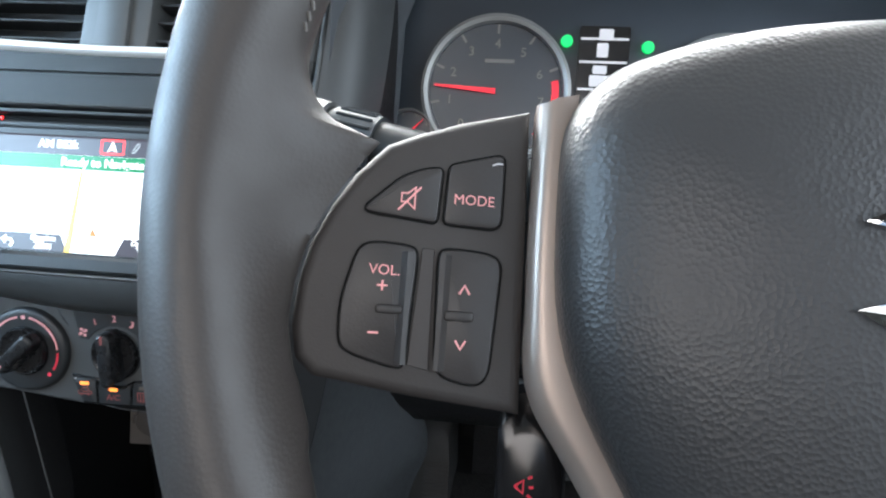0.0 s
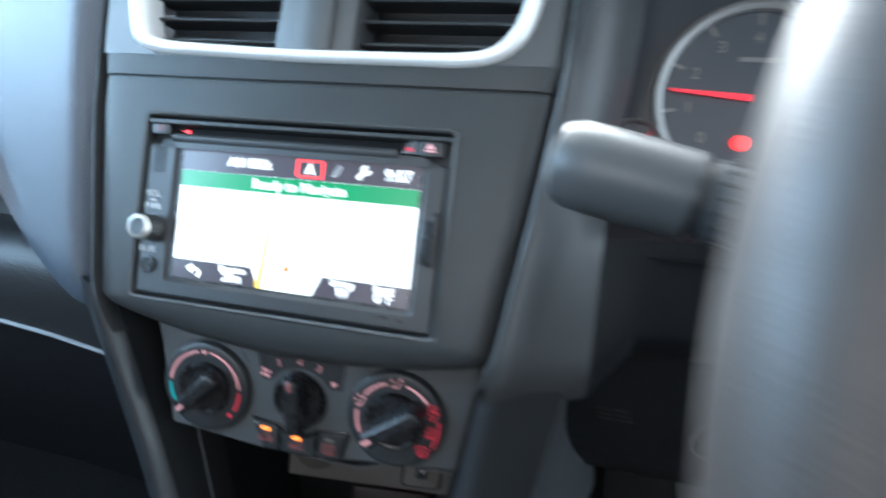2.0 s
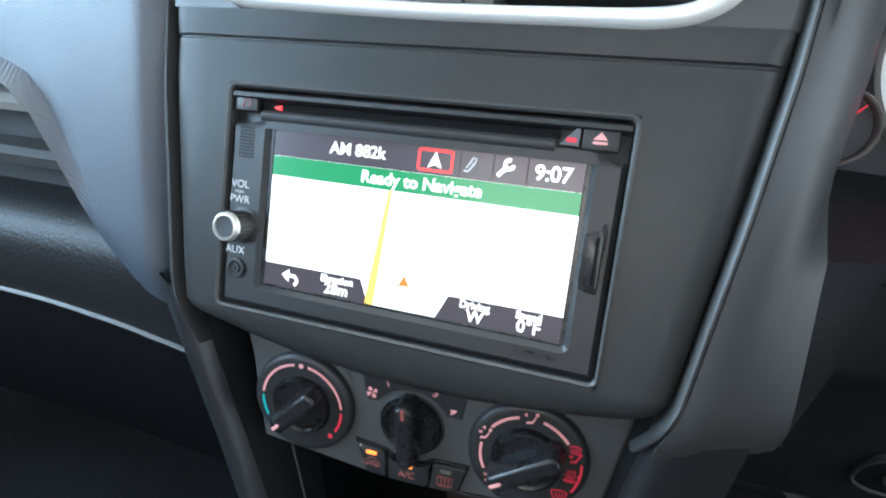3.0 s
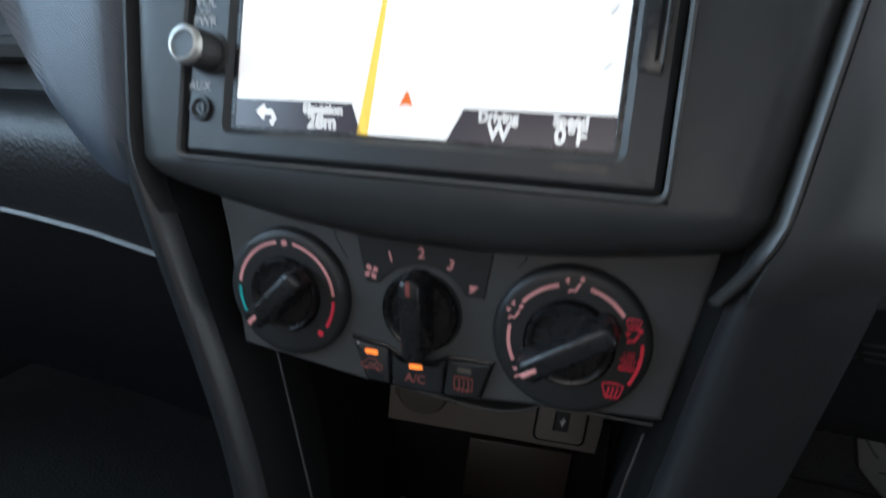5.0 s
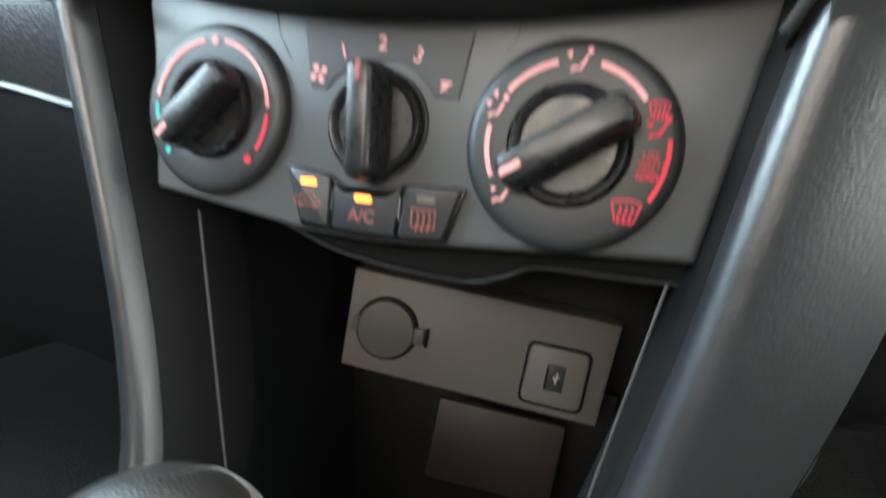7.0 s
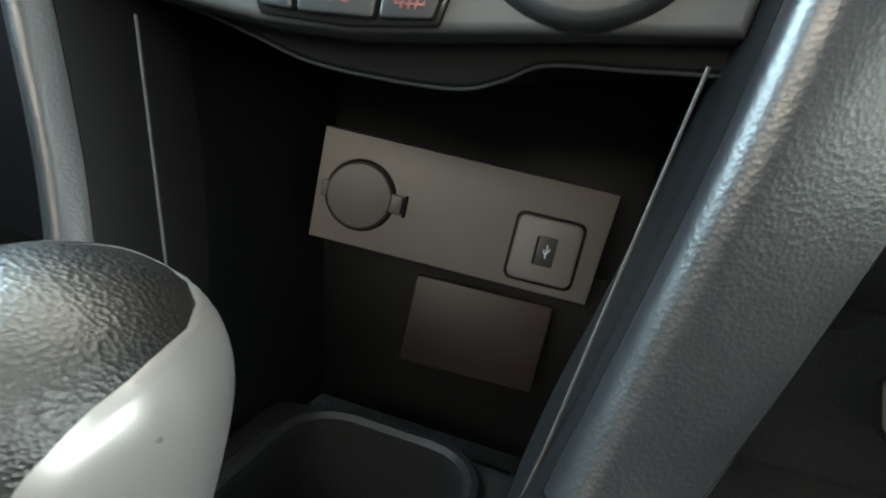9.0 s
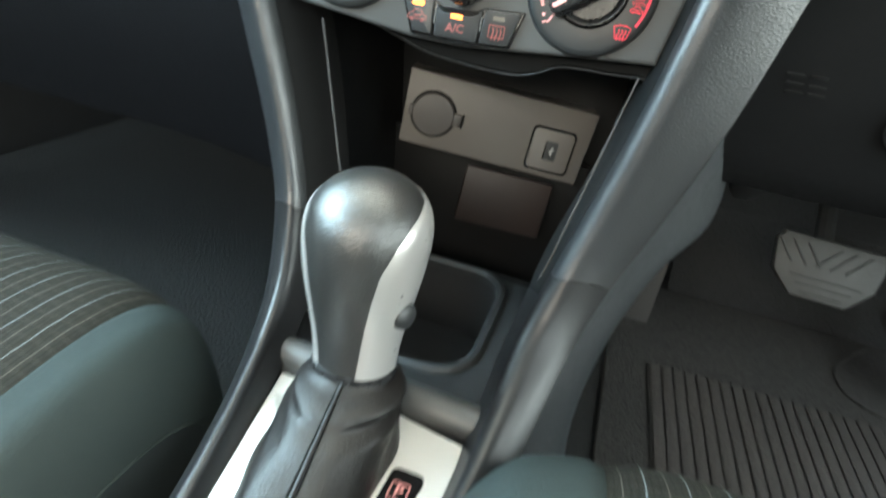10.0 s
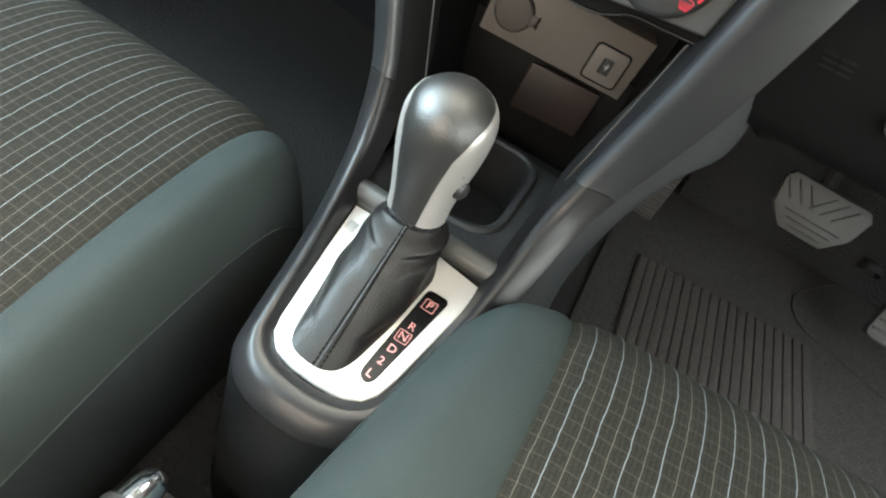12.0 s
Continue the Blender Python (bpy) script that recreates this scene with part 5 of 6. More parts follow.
for k, z in ((1.0, -0.030), (1.0, -0.001), (0.992, 0.0045), (0.970, 0.0095), (0.935, 0.0132), (0.88, 0.0162), (0.75, 0.0198), (0.55, 0.0228), (0.30, 0.0246), (0.05, 0.0250)):
    rings.append([(x * k, -0.018 + (y + 0.018) * k, z) for x, y in pad_line])
pad = part("airbag_cover", loft(rings, True, (False, True)), material("airbag_plastic", (0.027, 0.0255, 0.0255), 0.40, grain=0.24, grain_scale=900, cells=True), wheel, "grained dark airbag cover", sharp=80)
for pts in ([(-0.0360, 0.0095), (-0.0140, 0.0040), (-0.0010, 0.0110), (0.0230, 0.0255), (0.0130, 0.0325), (-0.0090, 0.0220)], [(-0.0370, -0.0060), (-0.0130, -0.0200), (0.0110, -0.0310), (0.0200, -0.0240), (-0.0030, -0.0110), (-0.0210, -0.0010)]):
    pts = [(x * 1.12 - 0.0005, y * 1.12) for x, y in pts]
    part("emblem_stroke", plate(pts, 0.0200, 0.0268, 0.0018, 1), CHROME, pad, "chrome emblem stroke")
part("srs_bars", strokes([[(-0.0380, -0.052), (-0.0330, -0.052)], [(-0.0315, -0.052), (-0.0265, -0.052)], [(-0.0250, -0.052), (-0.0200, -0.052)]], 0.0045, 0.0155, 0.0222), DARK, pad)
voice = part("voice_switch", loft([[(cx + x0, cy + y0, z) for x0, y0 in rrect(w, h, min(w, h) * 0.42, 5)] for w, h, cx, cy, z in ((0.020, 0.046, -0.0970, -0.060, -0.045), (0.020, 0.046, -0.0975, -0.060, -0.028), (0.018, 0.040, -0.0985, -0.062, -0.0226), (0.013, 0.030, -0.0990, -0.063, -0.0212))], True, (True, True)), BLACK_GLOSS, wheel, "small glossy black voice control below the spoke")
part("voice_sign", strokes([[(-0.0998 + (x + 0.0985) * 0.6, -0.0615 + (y + 0.062) * 0.6) for x, y in l] for l in ([(-0.1025, -0.0620), (-0.0985, -0.0590), (-0.0985, -0.0650), (-0.1025, -0.0620)], [(-0.0965, -0.0580), (-0.0945, -0.0570)], [(-0.0960, -0.0620), (-0.0938, -0.0618)], [(-0.0965, -0.0655), (-0.0945, -0.0668)])], 0.0006, -0.0212, -0.0206), PRINT_RED, voice)
part("column_shroud", box((0, -0.005, -0.10), (0.135, 0.115, 0.13), 0.03, 4), UNIT, wheel)

# ---- indicator stalk ----
stalk = thing("indicator_stalk", pose(0, 0, 0), "black indicator stalk with a ribbed turning ring", "stalk")
s0, s1 = Vector((0.330, -0.104, 0.671)), Vector((0.147, -0.074, 0.704))
d = s1 - s0
part("arm", tube([tuple(s0 + d * k / 12) for k in range(11)], lambda f: 0.0085 + 0.002 * f, 20), UNIT, stalk)
ring_part = part("turning_ring", tube([tuple(s0 + d * f) for f in (0.66, 0.665, 0.755, 0.76)], 0.0118, 24), SKIRT, stalk)
for k in range(18):
    around = d.normalized().orthogonal().normalized()
    around.rotate(Matrix.Rotation(radians(20 * k), 3, d.normalized()))
    part("rib", tube([tuple(s0 + d * f + around * 0.0118) for f in (0.670, 0.678, 0.742, 0.750)], 0.0008, 6), UNIT, ring_part)
part("tip", tube([tuple(s0 + d * f) for f in (0.775, 0.78, 0.85, 0.92, 0.96, 0.985, 1.0)], lambda f: interp(f, (0, 0.15, 0.6, 0.8, 1.0), (0.0115, 0.0128, 0.0138, 0.0128, 0.006)), 24), DASH, stalk)

# ---- instrument cluster ----
CLUSTER = pose(0.2470, 0.130, 0.7250, 82, 0, 0)
cluster = thing("instrument_cluster", CLUSTER, "instrument cluster with two round gauges and a small display", "instruments")
part("face", box((0.130, 0.0, -0.012), (0.43, 0.19, 0.012), 0.003), GAUGE_FACE, cluster)


def gauge(c, r, numbers, needle_angle, a_from=225, a_to=-45):
    body = part("gauge", lathe([(0, -0.003), (r * 0.88, -0.003), (r * 0.90, -0.001)], 64, c), GAUGE_FACE, cluster)
    part("gauge_ring", lathe([(r * 0.885, -0.002), (r * 0.90, 0.003), (r * 0.95, 0.0042), (r * 0.99, 0.003), (r, -0.004)], 72, c), GAUGE_RING, body)
    n = len(numbers)
    for k in range(n):
        a = a_from + (a_to - a_from) * k / (n - 1)
        part("tick", moved(box((r * 0.82, 0, -0.0024), (r * 0.12, r * 0.03, 0.0006)), Matrix.Translation((*c, 0)) @ pose(0, 0, 0, 0, 0, a)), GAUGE_MARK, body)
        if r > 0.03:
            letters(numbers[k], r * 0.17, GAUGE_MARK, body, name="numeral", at=(c[0] + r * 0.62 * math.cos(radians(a)), c[1] + r * 0.62 * math.sin(radians(a)), -0.0022))
    if needle_angle is not None:
        part("needle", moved(plate([(0, -r * 0.035), (r * 0.82, -r * 0.012), (r * 0.82, r * 0.012), (0, r * 0.035)], 0.0, 0.0012), Matrix.Translation((*c, 0)) @ pose(0, 0, 0, 0, 0, needle_angle)), NEEDLE, body)
    return body


tach = gauge((0, 0), 0.0560, list("012345678"), 176)
part("red_zone", arc_band((0, 0), 0.0420, 0.0470, 12, -45, -0.0026, -0.0020), NEEDLE, tach)
part("unit_bar", plate(rrect(0.022, 0.0026, 0.0005, 2, 0.002, 0.0225), -0.0026, -0.0020), GAUGE_MARK, tach)
gauge((0.1630, -0.006), 0.0520, ["0", "20", "40", "60", "80", "100", "120", "140", "160", "180", "200", "220"], None)
gauge((-0.0640, -0.034), 0.0190, list("0123"), 45, 150, 30)
display = part("display", plate(rrect(0.036, 0.060, 0.002, 3, 0.0770, 0.0190), -0.004, -0.001), BLACK_GLOSS, cluster, "small dark display with pale segments")
for y in (0.040, 0.0235, 0.004):
    part("segment_line", plate(rrect(0.034, 0.0016, 0.0004, 2, 0.0770, y), -0.001, -0.0004), LCD, display)
for w, h, x, y in ((0.010, 0.008, 0.078, 0.0430), (0.008, 0.010, 0.076, 0.0320), (0.010, 0.006, 0.075, 0.0180), (0.018, 0.008, 0.077, 0.0100), (0.013, 0.006, 0.0765, 0.0010)):
    part("segment", plate(rrect(w, h, 0.001, 2, x, y), -0.001, -0.0003), LCD, display)
for x, y, mm in ((0.0500, 0.0380, DIM_GREEN), (0.1080, 0.0350, DIM_GREEN), (-0.002, -0.0265, LED_RED)):
    part("warning_lamp", lathe([(0, 0.0), (0.0042, 0.0), (0.0045, -0.002)], 16, (x, y)), mm, cluster)

# ---- dashboard ----
dash = thing("dashboard", pose(0, 0, 0), "dark grey padded dashboard with woven-texture passenger pad", "dashboard")


def pad_bottom(x):
    return interp(-x, (0.128, 0.150, 0.160, 0.172, 0.188, 0.203, 0.213, 0.220, 0.232, 0.27, 0.40, 0.78), (0.572, 0.576, 0.581, 0.592, 0.613, 0.643, 0.667, 0.679, 0.690, 0.703, 0.712, 0.715))


rows = []
for k in range(41):
    x = -0.137 - 0.64 * (k / 40) ** 1.6
    zb = pad_bottom(x)
    fall = 0.010 * math.exp(-((x + 0.137) / 0.006) ** 2)
    line = [(x, 0.075, zb + 0.010), (x, 0.034 + fall, zb + 0.0016), (x, 0.026 + fall, zb), (x, 0.0215 + fall, zb + 0.0012), (x, 0.0200 + fall, zb + 0.004)]
    for j in range(1, 13):
        f = j / 12
        z = zb + 0.004 + (0.772 - zb - 0.004) * f
        line.append((x, 0.018 + fall + (z - 0.60) * 0.16 * (1 if z > 0.6 else 0) - 0.004 * math.sin(math.pi * f), z))
    y1 = line[-1][1]
    line += [(x, y1 + 0.006, 0.788), (x, y1 + 0.020, 0.800), (x, y1 + 0.045, 0.807), (x, y1 + 0.12, 0.812), (x, 0.55, 0.815)]
    rows.append(line)
part("passenger_pad", loft(rows, False), PAD_WEAVE, dash, "woven-textured pad, blue window sheen in its colour", sharp=60)
part("pad_recess", loft([[(x, 0.100, 0.735), (x, 0.088, 0.665), (x, 0.078, 0.600)] for x in (-0.80, -0.5, -0.3, -0.13)], False), DARK, dash)
part("inlay_strip", loft([[(x, 0.078, 0.684), (x, 0.056, 0.681), (x, 0.051, 0.676), (x, 0.053, 0.671), (x, 0.078, 0.668)] for x in (-0.80, -0.5, -0.3, -0.225)], False), SILVER, dash)
part("shelf_lip", loft([[(x, 0.080, 0.646), (x, 0.060, 0.645), (x, 0.055, 0.641), (x, 0.057, 0.634), (x, 0.080, 0.630)] for x in (-0.80, -0.5, -0.3, -0.195)], False), DASH, dash)
rows = []
for k in range(31):
    x = -0.122 - 0.66 * (k / 30) ** 1.5
    droop = interp(-x, (0.122, 0.145, 0.20, 0.26, 0.8), (-0.012, -0.008, 0.0, 0.005, 0.010))
    rows.append([(x, 0.095, 0.614), (x, 0.066, 0.613), (x, 0.048, 0.609), (x, 0.036, 0.601), (x, 0.031, 0.590), (x, 0.030, 0.575), (x, 0.031, 0.560 + droop * 0.6), (x, 0.034, 0.545 + droop)])
part("lower_pad", loft(rows, False), LOWER_PAD, dash, "grained lower pad", sharp=70)
gl = [Vector(r[-1]) for r in rows]
part("seam_strip", loft([[tuple(p + Vector((0, 0.004, 0.001))), tuple(p + Vector((0, -0.0015, 0.0))), tuple(p + Vector((0, -0.0022, -0.0016))), tuple(p + Vector((0, 0.003, -0.003)))] for p in gl], False), DASH, dash, sharp=70)
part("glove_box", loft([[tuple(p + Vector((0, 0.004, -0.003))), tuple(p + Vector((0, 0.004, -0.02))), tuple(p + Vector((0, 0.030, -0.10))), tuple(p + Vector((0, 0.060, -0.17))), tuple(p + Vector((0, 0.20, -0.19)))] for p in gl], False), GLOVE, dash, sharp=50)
# driver's side
part("knee_panel", loft([[(x, 0.40, 0.400), (x, 0.225, 0.402), (x, 0.190, 0.412), (x, 0.165, 0.440), (x, 0.130, 0.500), (x, 0.112 - 0.02 * f, 0.560), (x, 0.104 - 0.02 * f, 0.580)] for x, f in ((0.150, 1.0), (0.165, 0.8), (0.20, 0.35), (0.26, 0.1), (0.35, 0.0), (0.55, 0.0), (0.84, 0.0))], False), KNEE, dash, sharp=50)
rows = []
for k in range(27):
    v = -0.036 + 0.26 * k / 26
    z, y0 = 0.6 + v * 0.9613, v * 0.2756
    x0 = stack_right(max(v, -0.02)) + 0.0036
    tuck = 0.016 * max(0.0, (-0.012 - v) / 0.024) ** 1.5
    row = [(x0, y0 + 0.008 + tuck, z), (x0 + 0.0006, y0 + 0.001 + tuck, z), (x0 + 0.006, y0 + 0.0015 + tuck, z), (x0 + 0.013, y0 + 0.005 + tuck, z), (x0 + 0.020, y0 + 0.010 + tuck, z)]
    xe = max(0.164, x0 + 0.026)
    f = min(1.0, max(0.0, (0.668 - z) / 0.016))
    row += [(xe, y0 + 0.022 + tuck, z), (xe + 0.006, (y0 + 0.040) * (1 - f) + (y0 + 0.026 + tuck) * f, z)]
    for xx, yy in ((0.195, 0.0), (0.26, 0.012), (0.36, 0.020), (0.50, 0.022), (0.66, 0.030), (0.84, 0.030)):
        under = 0.055 * min(1.0, max(0.0, (0.665 - z) / 0.10)) ** 1.2
        row.append(((0.174 * (1 - f) + xx * f), 0.128 * (1 - f) + (y0 + 0.030 + yy + tuck + under) * f, z))
    rows.append(row)
# outer part of the driver's panel, split off darker to stand for shade
part("shaded_panel", loft([row[6:] for row in rows], False), KNEE, dash, "outer part of the driver's panel, darkened for shade", sharp=50)
part("driver_panel", loft([row[:7] for row in rows], False), DRIVER_DASH, dash, "smooth dark grey panel beside the fascia", sharp=50)
part("cluster_hood", loft([[(0.148, 0.045, 0.640), (0.172, 0.118, 0.660)], [(0.148, 0.040, 0.70), (0.176, 0.122, 0.71)], [(0.150, 0.040, 0.76), (0.178, 0.130, 0.77)], [(0.156, 0.030, 0.81), (0.190, 0.140, 0.805)], [(0.20, 0.010, 0.842), (0.22, 0.145, 0.82)], [(0.36, -0.005, 0.858), (0.36, 0.150, 0.825)], [(0.54, 0.010, 0.842), (0.52, 0.145, 0.82)], [(0.592, 0.035, 0.80), (0.57, 0.135, 0.79)], [(0.60, 0.045, 0.640), (0.58, 0.12, 0.66)]], False), HOOD, dash, sharp=60)
part("cluster_sill", loft([[(0.148, 0.050, 0.642), (0.60, 0.050, 0.642)], [(0.16, 0.10, 0.655), (0.59, 0.10, 0.655)], [(0.17, 0.140, 0.650), (0.58, 0.14, 0.650)]], False), VOID, dash)
part("dash_top", loft([[(x, 0.020 + 0.03 * f, 0.846 - 0.04 * f), (x, 0.10, 0.862 - 0.045 * f), (x, 0.30, 0.84 - 0.02 * f), (x, 0.62, 0.82)] for x, f in ((-0.135, 1.0), (0.0, 1.0), (0.13, 0.9), (0.20, 0.3), (0.36, 0.0), (0.52, 0.3), (0.60, 1.0), (0.84, 1.0))], False), DASH_GRAIN, dash, sharp=60)

# ---- seats ----
def seat(x0, fwd, lift, narrow, flare):
    s = thing("front_seat", pose(x0, fwd, lift), "car seat in striped grey-brown cloth with plain teal-grey bolsters", "seat", group="front seats")
    fronts = [(-0.030, 0.15), (-0.036, 0.26), (-0.043, 0.315), (-0.055, 0.345), (-0.072, 0.361), (-0.095, 0.3695), (-0.125, 0.3715), (-0.17, 0.3675), (-0.23, 0.358), (-0.32, 0.338), (-0.42, 0.314), (-0.56, 0.282)]
    prof = curve_points([(0, y, z) for y, z in fronts], 4)

    def spread(u, y):
        """The bolsters' width changes from the front to the back of the cushion."""
        out = max(0.0, abs(u) - 0.2135)
        return math.copysign(min(abs(u), 0.2135) + out * (narrow + flare * min(1.0, max(0.0, (-0.09 - y) / 0.17))), u)

    def section(us, height, side_drop):
        out = []
        for p in prof:
            row = []
            for u in us:
                back = 0.050 * max(0, (abs(u) - 0.17) / 0.11) ** 2
                row.append((spread(u, p.y), p.y - back * (1 if p.y > -0.2 else max(0, 1 - (-0.2 - p.y) / 0.3)), max(0.15, p.z + height(u))))
            out.append(row)
        return loft(out, False)

    def crown(u):
        a = abs(u)
        if a <= 0.2135:
            return 0.004 * math.cos(u / 0.2135 * math.pi / 2) - 0.0032 * math.exp(-((0.2135 - a) / 0.004) ** 2)
        f = (a - 0.2135) / 0.066
        return -0.0032 * math.exp(-(f / 0.06) ** 2) + 0.0075 * math.sin(min(1, f * 1.35) * math.pi * 0.55) - 0.045 * max(0, f - 0.45) ** 2.2 / 0.55 ** 2.2

    centre = [-0.2135 + 0.427 * k / 34 for k in range(35)]
    part("cushion_center", section(centre, crown, 0), STRIPES, s, "striped grey-brown cloth cushion", sharp=80)
    for sg in (-1, 1):
        us = [sg * (0.2135 + 0.066 * k / 16) for k in range(17)]
        part("bolster", section(us, crown, 0), TEAL, s, "plain teal-grey cloth bolster", sharp=80)
        side_rows = []
        for p in prof:
            u = sg * 0.2795
            back = 0.050 * ((0.2795 - 0.17) / 0.11) ** 2
            y = p.y - back * (1 if p.y > -0.2 else max(0, 1 - (-0.2 - p.y) / 0.3))
            z = max(0.15, p.z + crown(u))
            u = spread(u, p.y)
            side_rows.append([(u, y, z), (u * 1.010, y + 0.001, max(0.149, z - 0.010)), (u * 1.012, y, max(0.148, z - 0.04)), (u * 1.0, y, max(0.147, z - 0.10)), (u * 0.97, y, 0.146)])
        part("cushion_side", loft(side_rows, False), SHADED_CLOTH, s, "bolster cloth on the side, darkened for shade", sharp=80)
        part("piping", tube([(r[0][0], r[0][1], r[0][2]) for r in side_rows[6:]], 0.0009, 6), TEAL, s)
    part("seat_base", box((0, -0.33, 0.150), (0.46, 0.44, 0.03), 0.01), DARK, s)
    return s


seat(-0.354, 0.025, -0.025, 0.86, 0.0)
seat(0.343, -0.004, 0.0, 1.0, 0.40)

# ---- footwell ----
tagged(part("floor_toe_board", loft([[(x, 0.495, FLOOR_Z - 0.002), (x, 0.505, FLOOR_Z + 0.006), (x, 0.60, 0.245), (x, 0.615, 0.275)] for x in (0.235, 0.83)], False), CARPET), "black carpeted slope ahead of the pedals", "floor", kind="structure")
mat = thing("floor_mat", pose(0, 0, FLOOR_Z), "black carpet floor mat with a ribbed heel pad", "mat")
part("carpet_sheet", plate(rrect(0.42, 0.62, 0.05, 6, 0.370, 0.180), 0.0, 0.006, 0.003), MAT, mat)
part("heel_pad", moved(plate(rrect(0.250, 0.205, 0.008, 4, 0, 0), 0.006, 0.0085, 0.001), Matrix.Translation((0.335, 0.205, 0)) @ pose(0, 0, 0, 0, 0, 2)), MAT, mat)
HEEL = material("heel_rib", (0.044, 0.037, 0.034), 0.9, grain=0.9, grain_scale=400, var=0.4, var_scale=260, depth=0.002)
rib_me = None
for k in range(19):
    x = -0.117 + 0.013 * k
    m = Matrix.Translation((0.335, 0.205, 0.0085)) @ pose(0, 0, 0, 0, 0, 2) @ Matrix.Translation((x, 0, 0))
    if rib_me is None:
        first = part("rib", box((0, 0, 0.0009), (0.0110, 0.195, 0.0018), 0.0008, 2), HEEL, mat, matrix=m)
        rib_me = first.data
    else:
        o = new("rib", rib_me)
        o.parent = mat
        o.matrix_local = m

PADM = pose(0.342, 0.340, 0.298, 70, 0, -4)
brake = thing("brake_pedal", PADM, "brake pedal with a worn grey cross-ribbed pad", "pedal")
pad_pts = [(-0.052, 0.020), (-0.046, -0.012), (-0.024, -0.034), (0.030, -0.034), (0.050, -0.010), (0.054, 0.020), (0.046, 0.030), (-0.046, 0.030)]
PEDAL_RIB = material("pedal_groove_rubber", (0.035, 0.035, 0.035), 0.7, grain=0.4, grain_scale=400)
PEDAL = material("pedal_rubber", (0.048, 0.048, 0.046), 0.6, var=0.25, var_scale=60, grain=0.5, grain_scale=300)
part("pad", plate(pad_pts, -0.008, 0.004, 0.003, 2), PEDAL, brake)
for k in range(6):
    x = -0.038 + 0.014 * k
    part("rib", moved(box((0, 0, 0.0042), (0.0022, 0.030, 0.0024), 0.0006, 1), Matrix.Translation((x - 0.004, 0.012, 0)) @ pose(0, 0, 0, 0, 0, 38 if k < 3 else -38)), PEDAL_RIB, brake)
for k in range(3):
    part("rib", box((0.004, -0.012 - 0.008 * k, 0.0042), (0.068 - 0.014 * k, 0.0022, 0.0024), 0.0006, 1), PEDAL_RIB, brake)
part("arm", tube([(0.0, 0.0, -0.01), (0.0, 0.02, -0.03), (0.0, 0.08, -0.07), (0.0, 0.20, -0.10)], 0.010, 10), RUBBER, brake)
accel = thing("accelerator_pedal", pose(0.520, 0.370, 0.255, 58, 0, -6), "long black ribbed accelerator pedal", "pedal")
part("pad", plate(rrect(0.050, 0.150, 0.010, 4), -0.008, 0.004, 0.003), PEDAL, accel)
for k in range(11):
    part("rib", box((0, -0.062 + 0.0125 * k, 0.0045), (0.044, 0.004, 0.003), 0.0008, 1), PEDAL_RIB, accel)
part("arm", tube([(0, 0.05, -0.01), (0, 0.10, -0.04), (0, 0.22, -0.06)], 0.008, 10), RUBBER, accel)
rest = thing("footrest_block", pose(0.200, 0.384, FLOOR_Z), "brown-grey finely ribbed footwell pad beside the console", "footrest")
REST = material("ribbed_pad", (0.050, 0.046, 0.043), 0.7, var=0.2)
part("block", loft([[(-0.060, 0.002, 0.0), (0.006, 0.004, 0.0), (0.010, 0.14, 0.0), (-0.06, 0.14, 0.0)], [(-0.060, 0.006, 0.090), (0.006, 0.008, 0.090), (0.008, 0.14, 0.090), (-0.06, 0.14, 0.090)], [(-0.060, 0.016, 0.124), (0.002, 0.018, 0.122), (0.006, 0.14, 0.124), (-0.06, 0.14, 0.126)], [(-0.060, 0.030, 0.134), (-0.008, 0.030, 0.130), (-0.002, 0.14, 0.132), (-0.06, 0.14, 0.136)]], True, (True, True)), REST, rest, sharp=40)
for k in range(14):
    z0 = 0.006 + 0.0062 * k
    part("rib", loft([[(x, y0 - 0.0012 + (z0 + dz) * 0.05, z0 + dz) for y0, dz in ((0.003, -0.0016), (0.0012, -0.0006), (0.0012, 0.0006), (0.003, 0.0016))] for x in (-0.030, 0.005)], False), REST, rest)
hook = thing("mat_fastener", pose(0.532, 0.520, 0.176, -50, 0, 0), "round black mat fastener", "fastener")
part("cap", lathe([(0, 0.010), (0.009, 0.009), (0.0135, 0.005), (0.015, 0.0), (0.015, -0.008)], 24), RUBBER, hook)

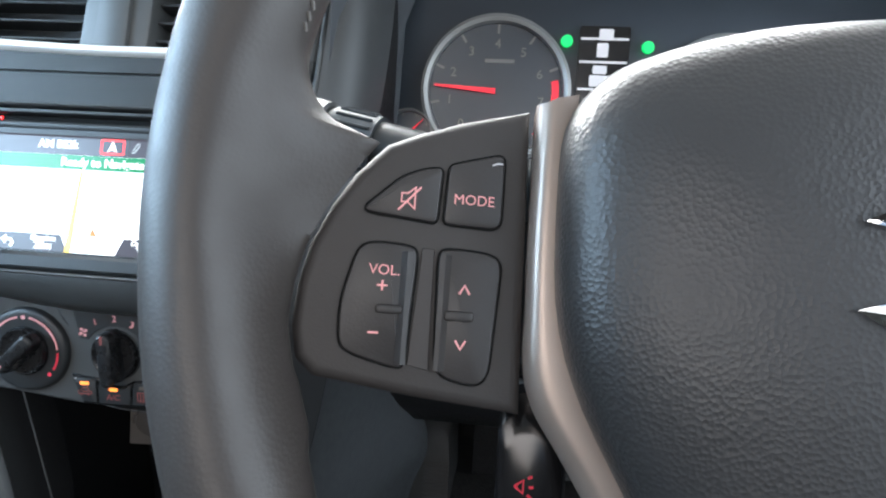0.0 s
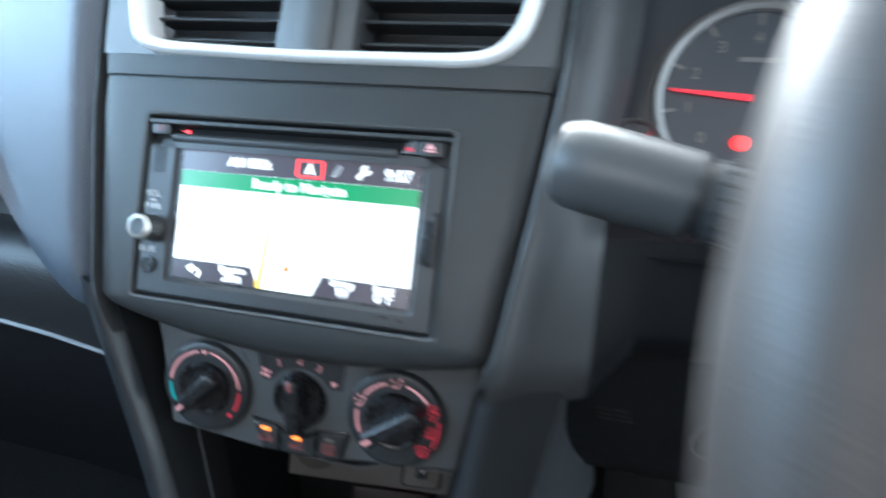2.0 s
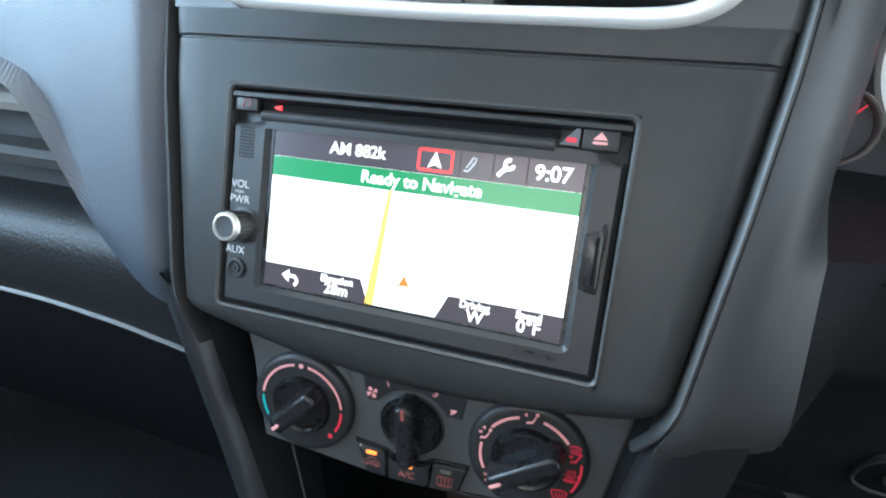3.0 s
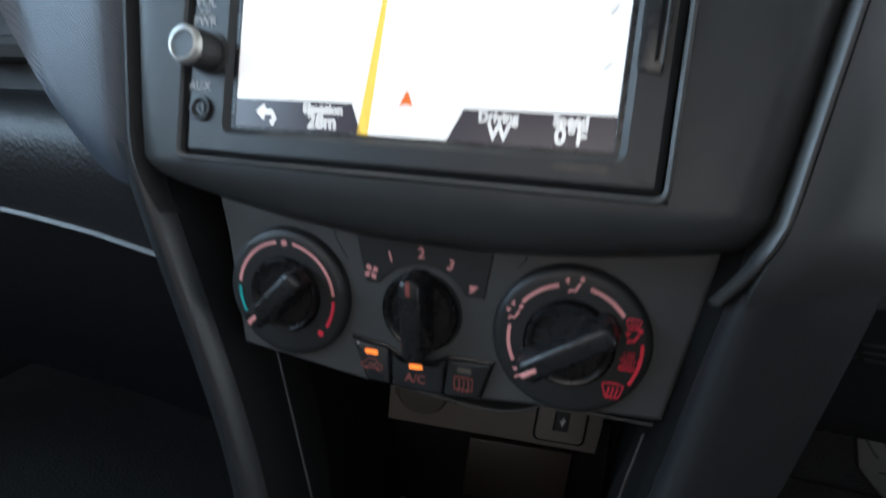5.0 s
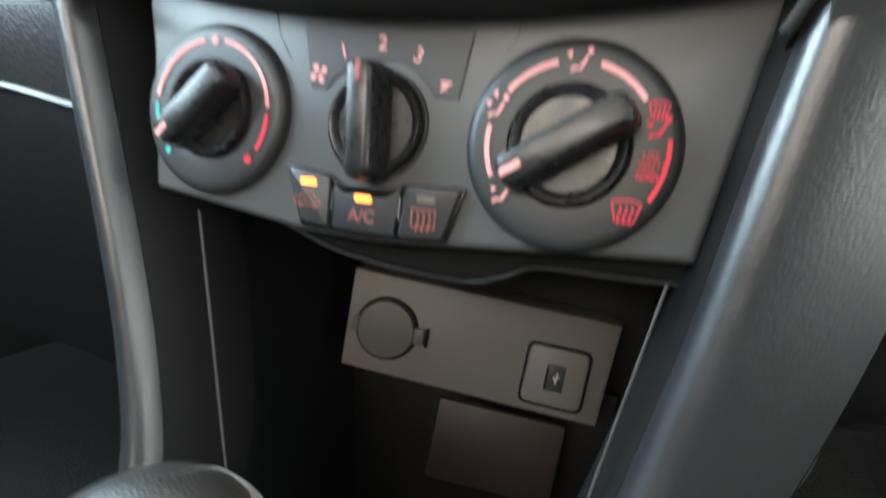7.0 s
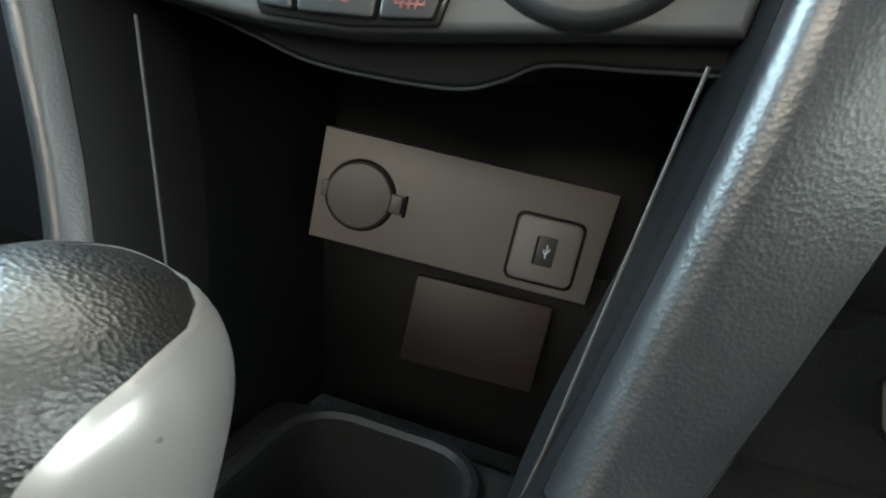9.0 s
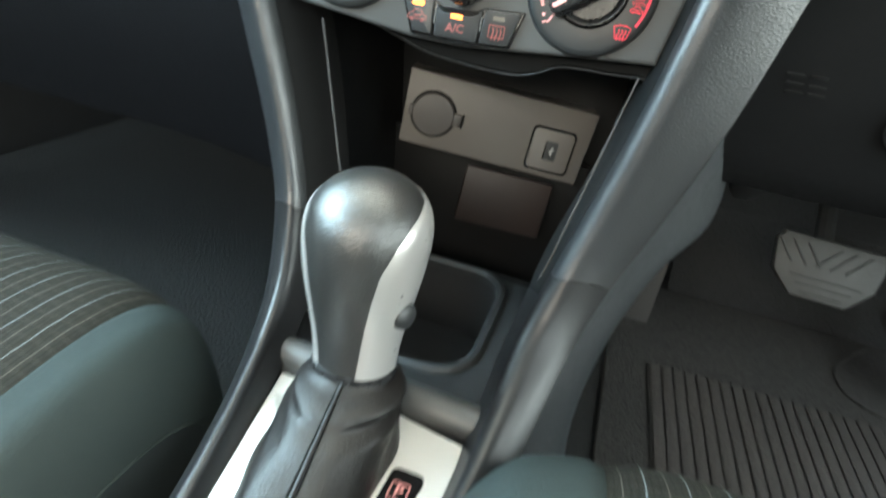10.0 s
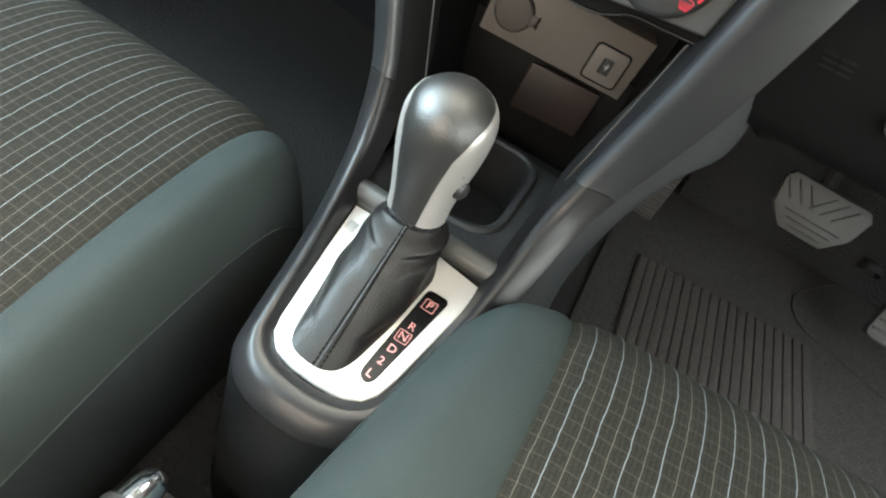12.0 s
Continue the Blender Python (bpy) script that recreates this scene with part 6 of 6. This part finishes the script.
# ---- handbrake and rear tray ----
tray2 = thing("tunnel_tray", pose(0, 0, 0), "dark plastic tray on the tunnel behind the gear lever", "tray")
part("body", box((0.005, -0.48, 0.168), (0.130, 0.44, 0.10), 0.012, 3), DASH, tray2)
brake_lever = thing("handbrake", pose(-0.012, -0.290, 0.325, -14, 0, 0), "handbrake lever with a chrome push button", "handbrake")
part("grip", tube([(0, -0.26, -0.05), (0, -0.20, -0.03), (0, -0.10, -0.006), (0, -0.03, 0.0), (0, -0.008, 0.0)], lambda f: 0.011 + 0.005 * math.sin(math.pi * min(1, f * 1.1)), 20), BOOT, brake_lever)
part("button", tube([(0, -0.012, 0), (0, 0.004, 0), (0, 0.010, 0), (0, 0.013, 0), (0, 0.0142, 0)], lambda f: interp(f, (0, 0.3, 0.5, 0.75, 1.0), (0.0088, 0.0088, 0.0078, 0.005, 0.001)), 20), CHROME, brake_lever)

# ---- release handle and slots on the knee panel ----
KNEE_FACE = pose(0.286, 0.134, 0.490, 118.4, 0, 0)
hood_release = thing("hood_release", KNEE_FACE, "black bonnet release lever in an oval recess", "lever")
oval = [(0.034 * math.copysign(abs(math.cos(radians(a))) ** 0.7, math.cos(radians(a))), 0.026 * math.copysign(abs(math.sin(radians(a))) ** 0.7, math.sin(radians(a)))) for a in range(0, 360, 10)]
part("rim", frame_plate(inset_line(oval, -0.002), oval, -0.004, 0.0022, 0.001), SKIRT, hood_release)
part("recess", plate(oval, -0.002, 0.0006), VOID, hood_release)
part("lever", tube([(-0.018, -0.004, 0.001), (-0.010, 0.006, 0.006), (0.004, 0.008, 0.008), (0.020, 0.002, 0.006), (0.028, -0.006, 0.001)], 0.0045, 12), SKIRT, hood_release)
slots = thing("panel_slots", pose(0.194, 0.1295, 0.5000, 118.4, 0, 0), "short dark ventilation slots in the knee panel", "vent")
for k in range(3):
    for u in (-0.0065, 0.0065):
        part("slot", plate(rrect(0.0100, 0.0013, 0.0006, 3, u + 0.002 * k, 0.0060 - 0.0060 * k), -0.002, 0.0006), DARK, slots)
stud = thing("panel_stud", pose(0.214, 0.235, 0.398, 118.4, 0, 0), "round black trim fastener on the knee panel", "fastener")
part("cap", lathe([(0, 0.006), (0.008, 0.0055), (0.0125, 0.003), (0.0135, 0.0), (0.0135, -0.01)], 24), KNEE, stud)
part("edge_binding", tube([tuple(p) for p in curve_points([(0.50, 0.485, 0.008), (0.46, 0.44, 0.008), (0.431, 0.393, 0.008), (0.440, 0.345, 0.008), (0.50, 0.315, 0.008), (0.570, 0.290, 0.008)], 5)], 0.0013, 6), MAT, mat)
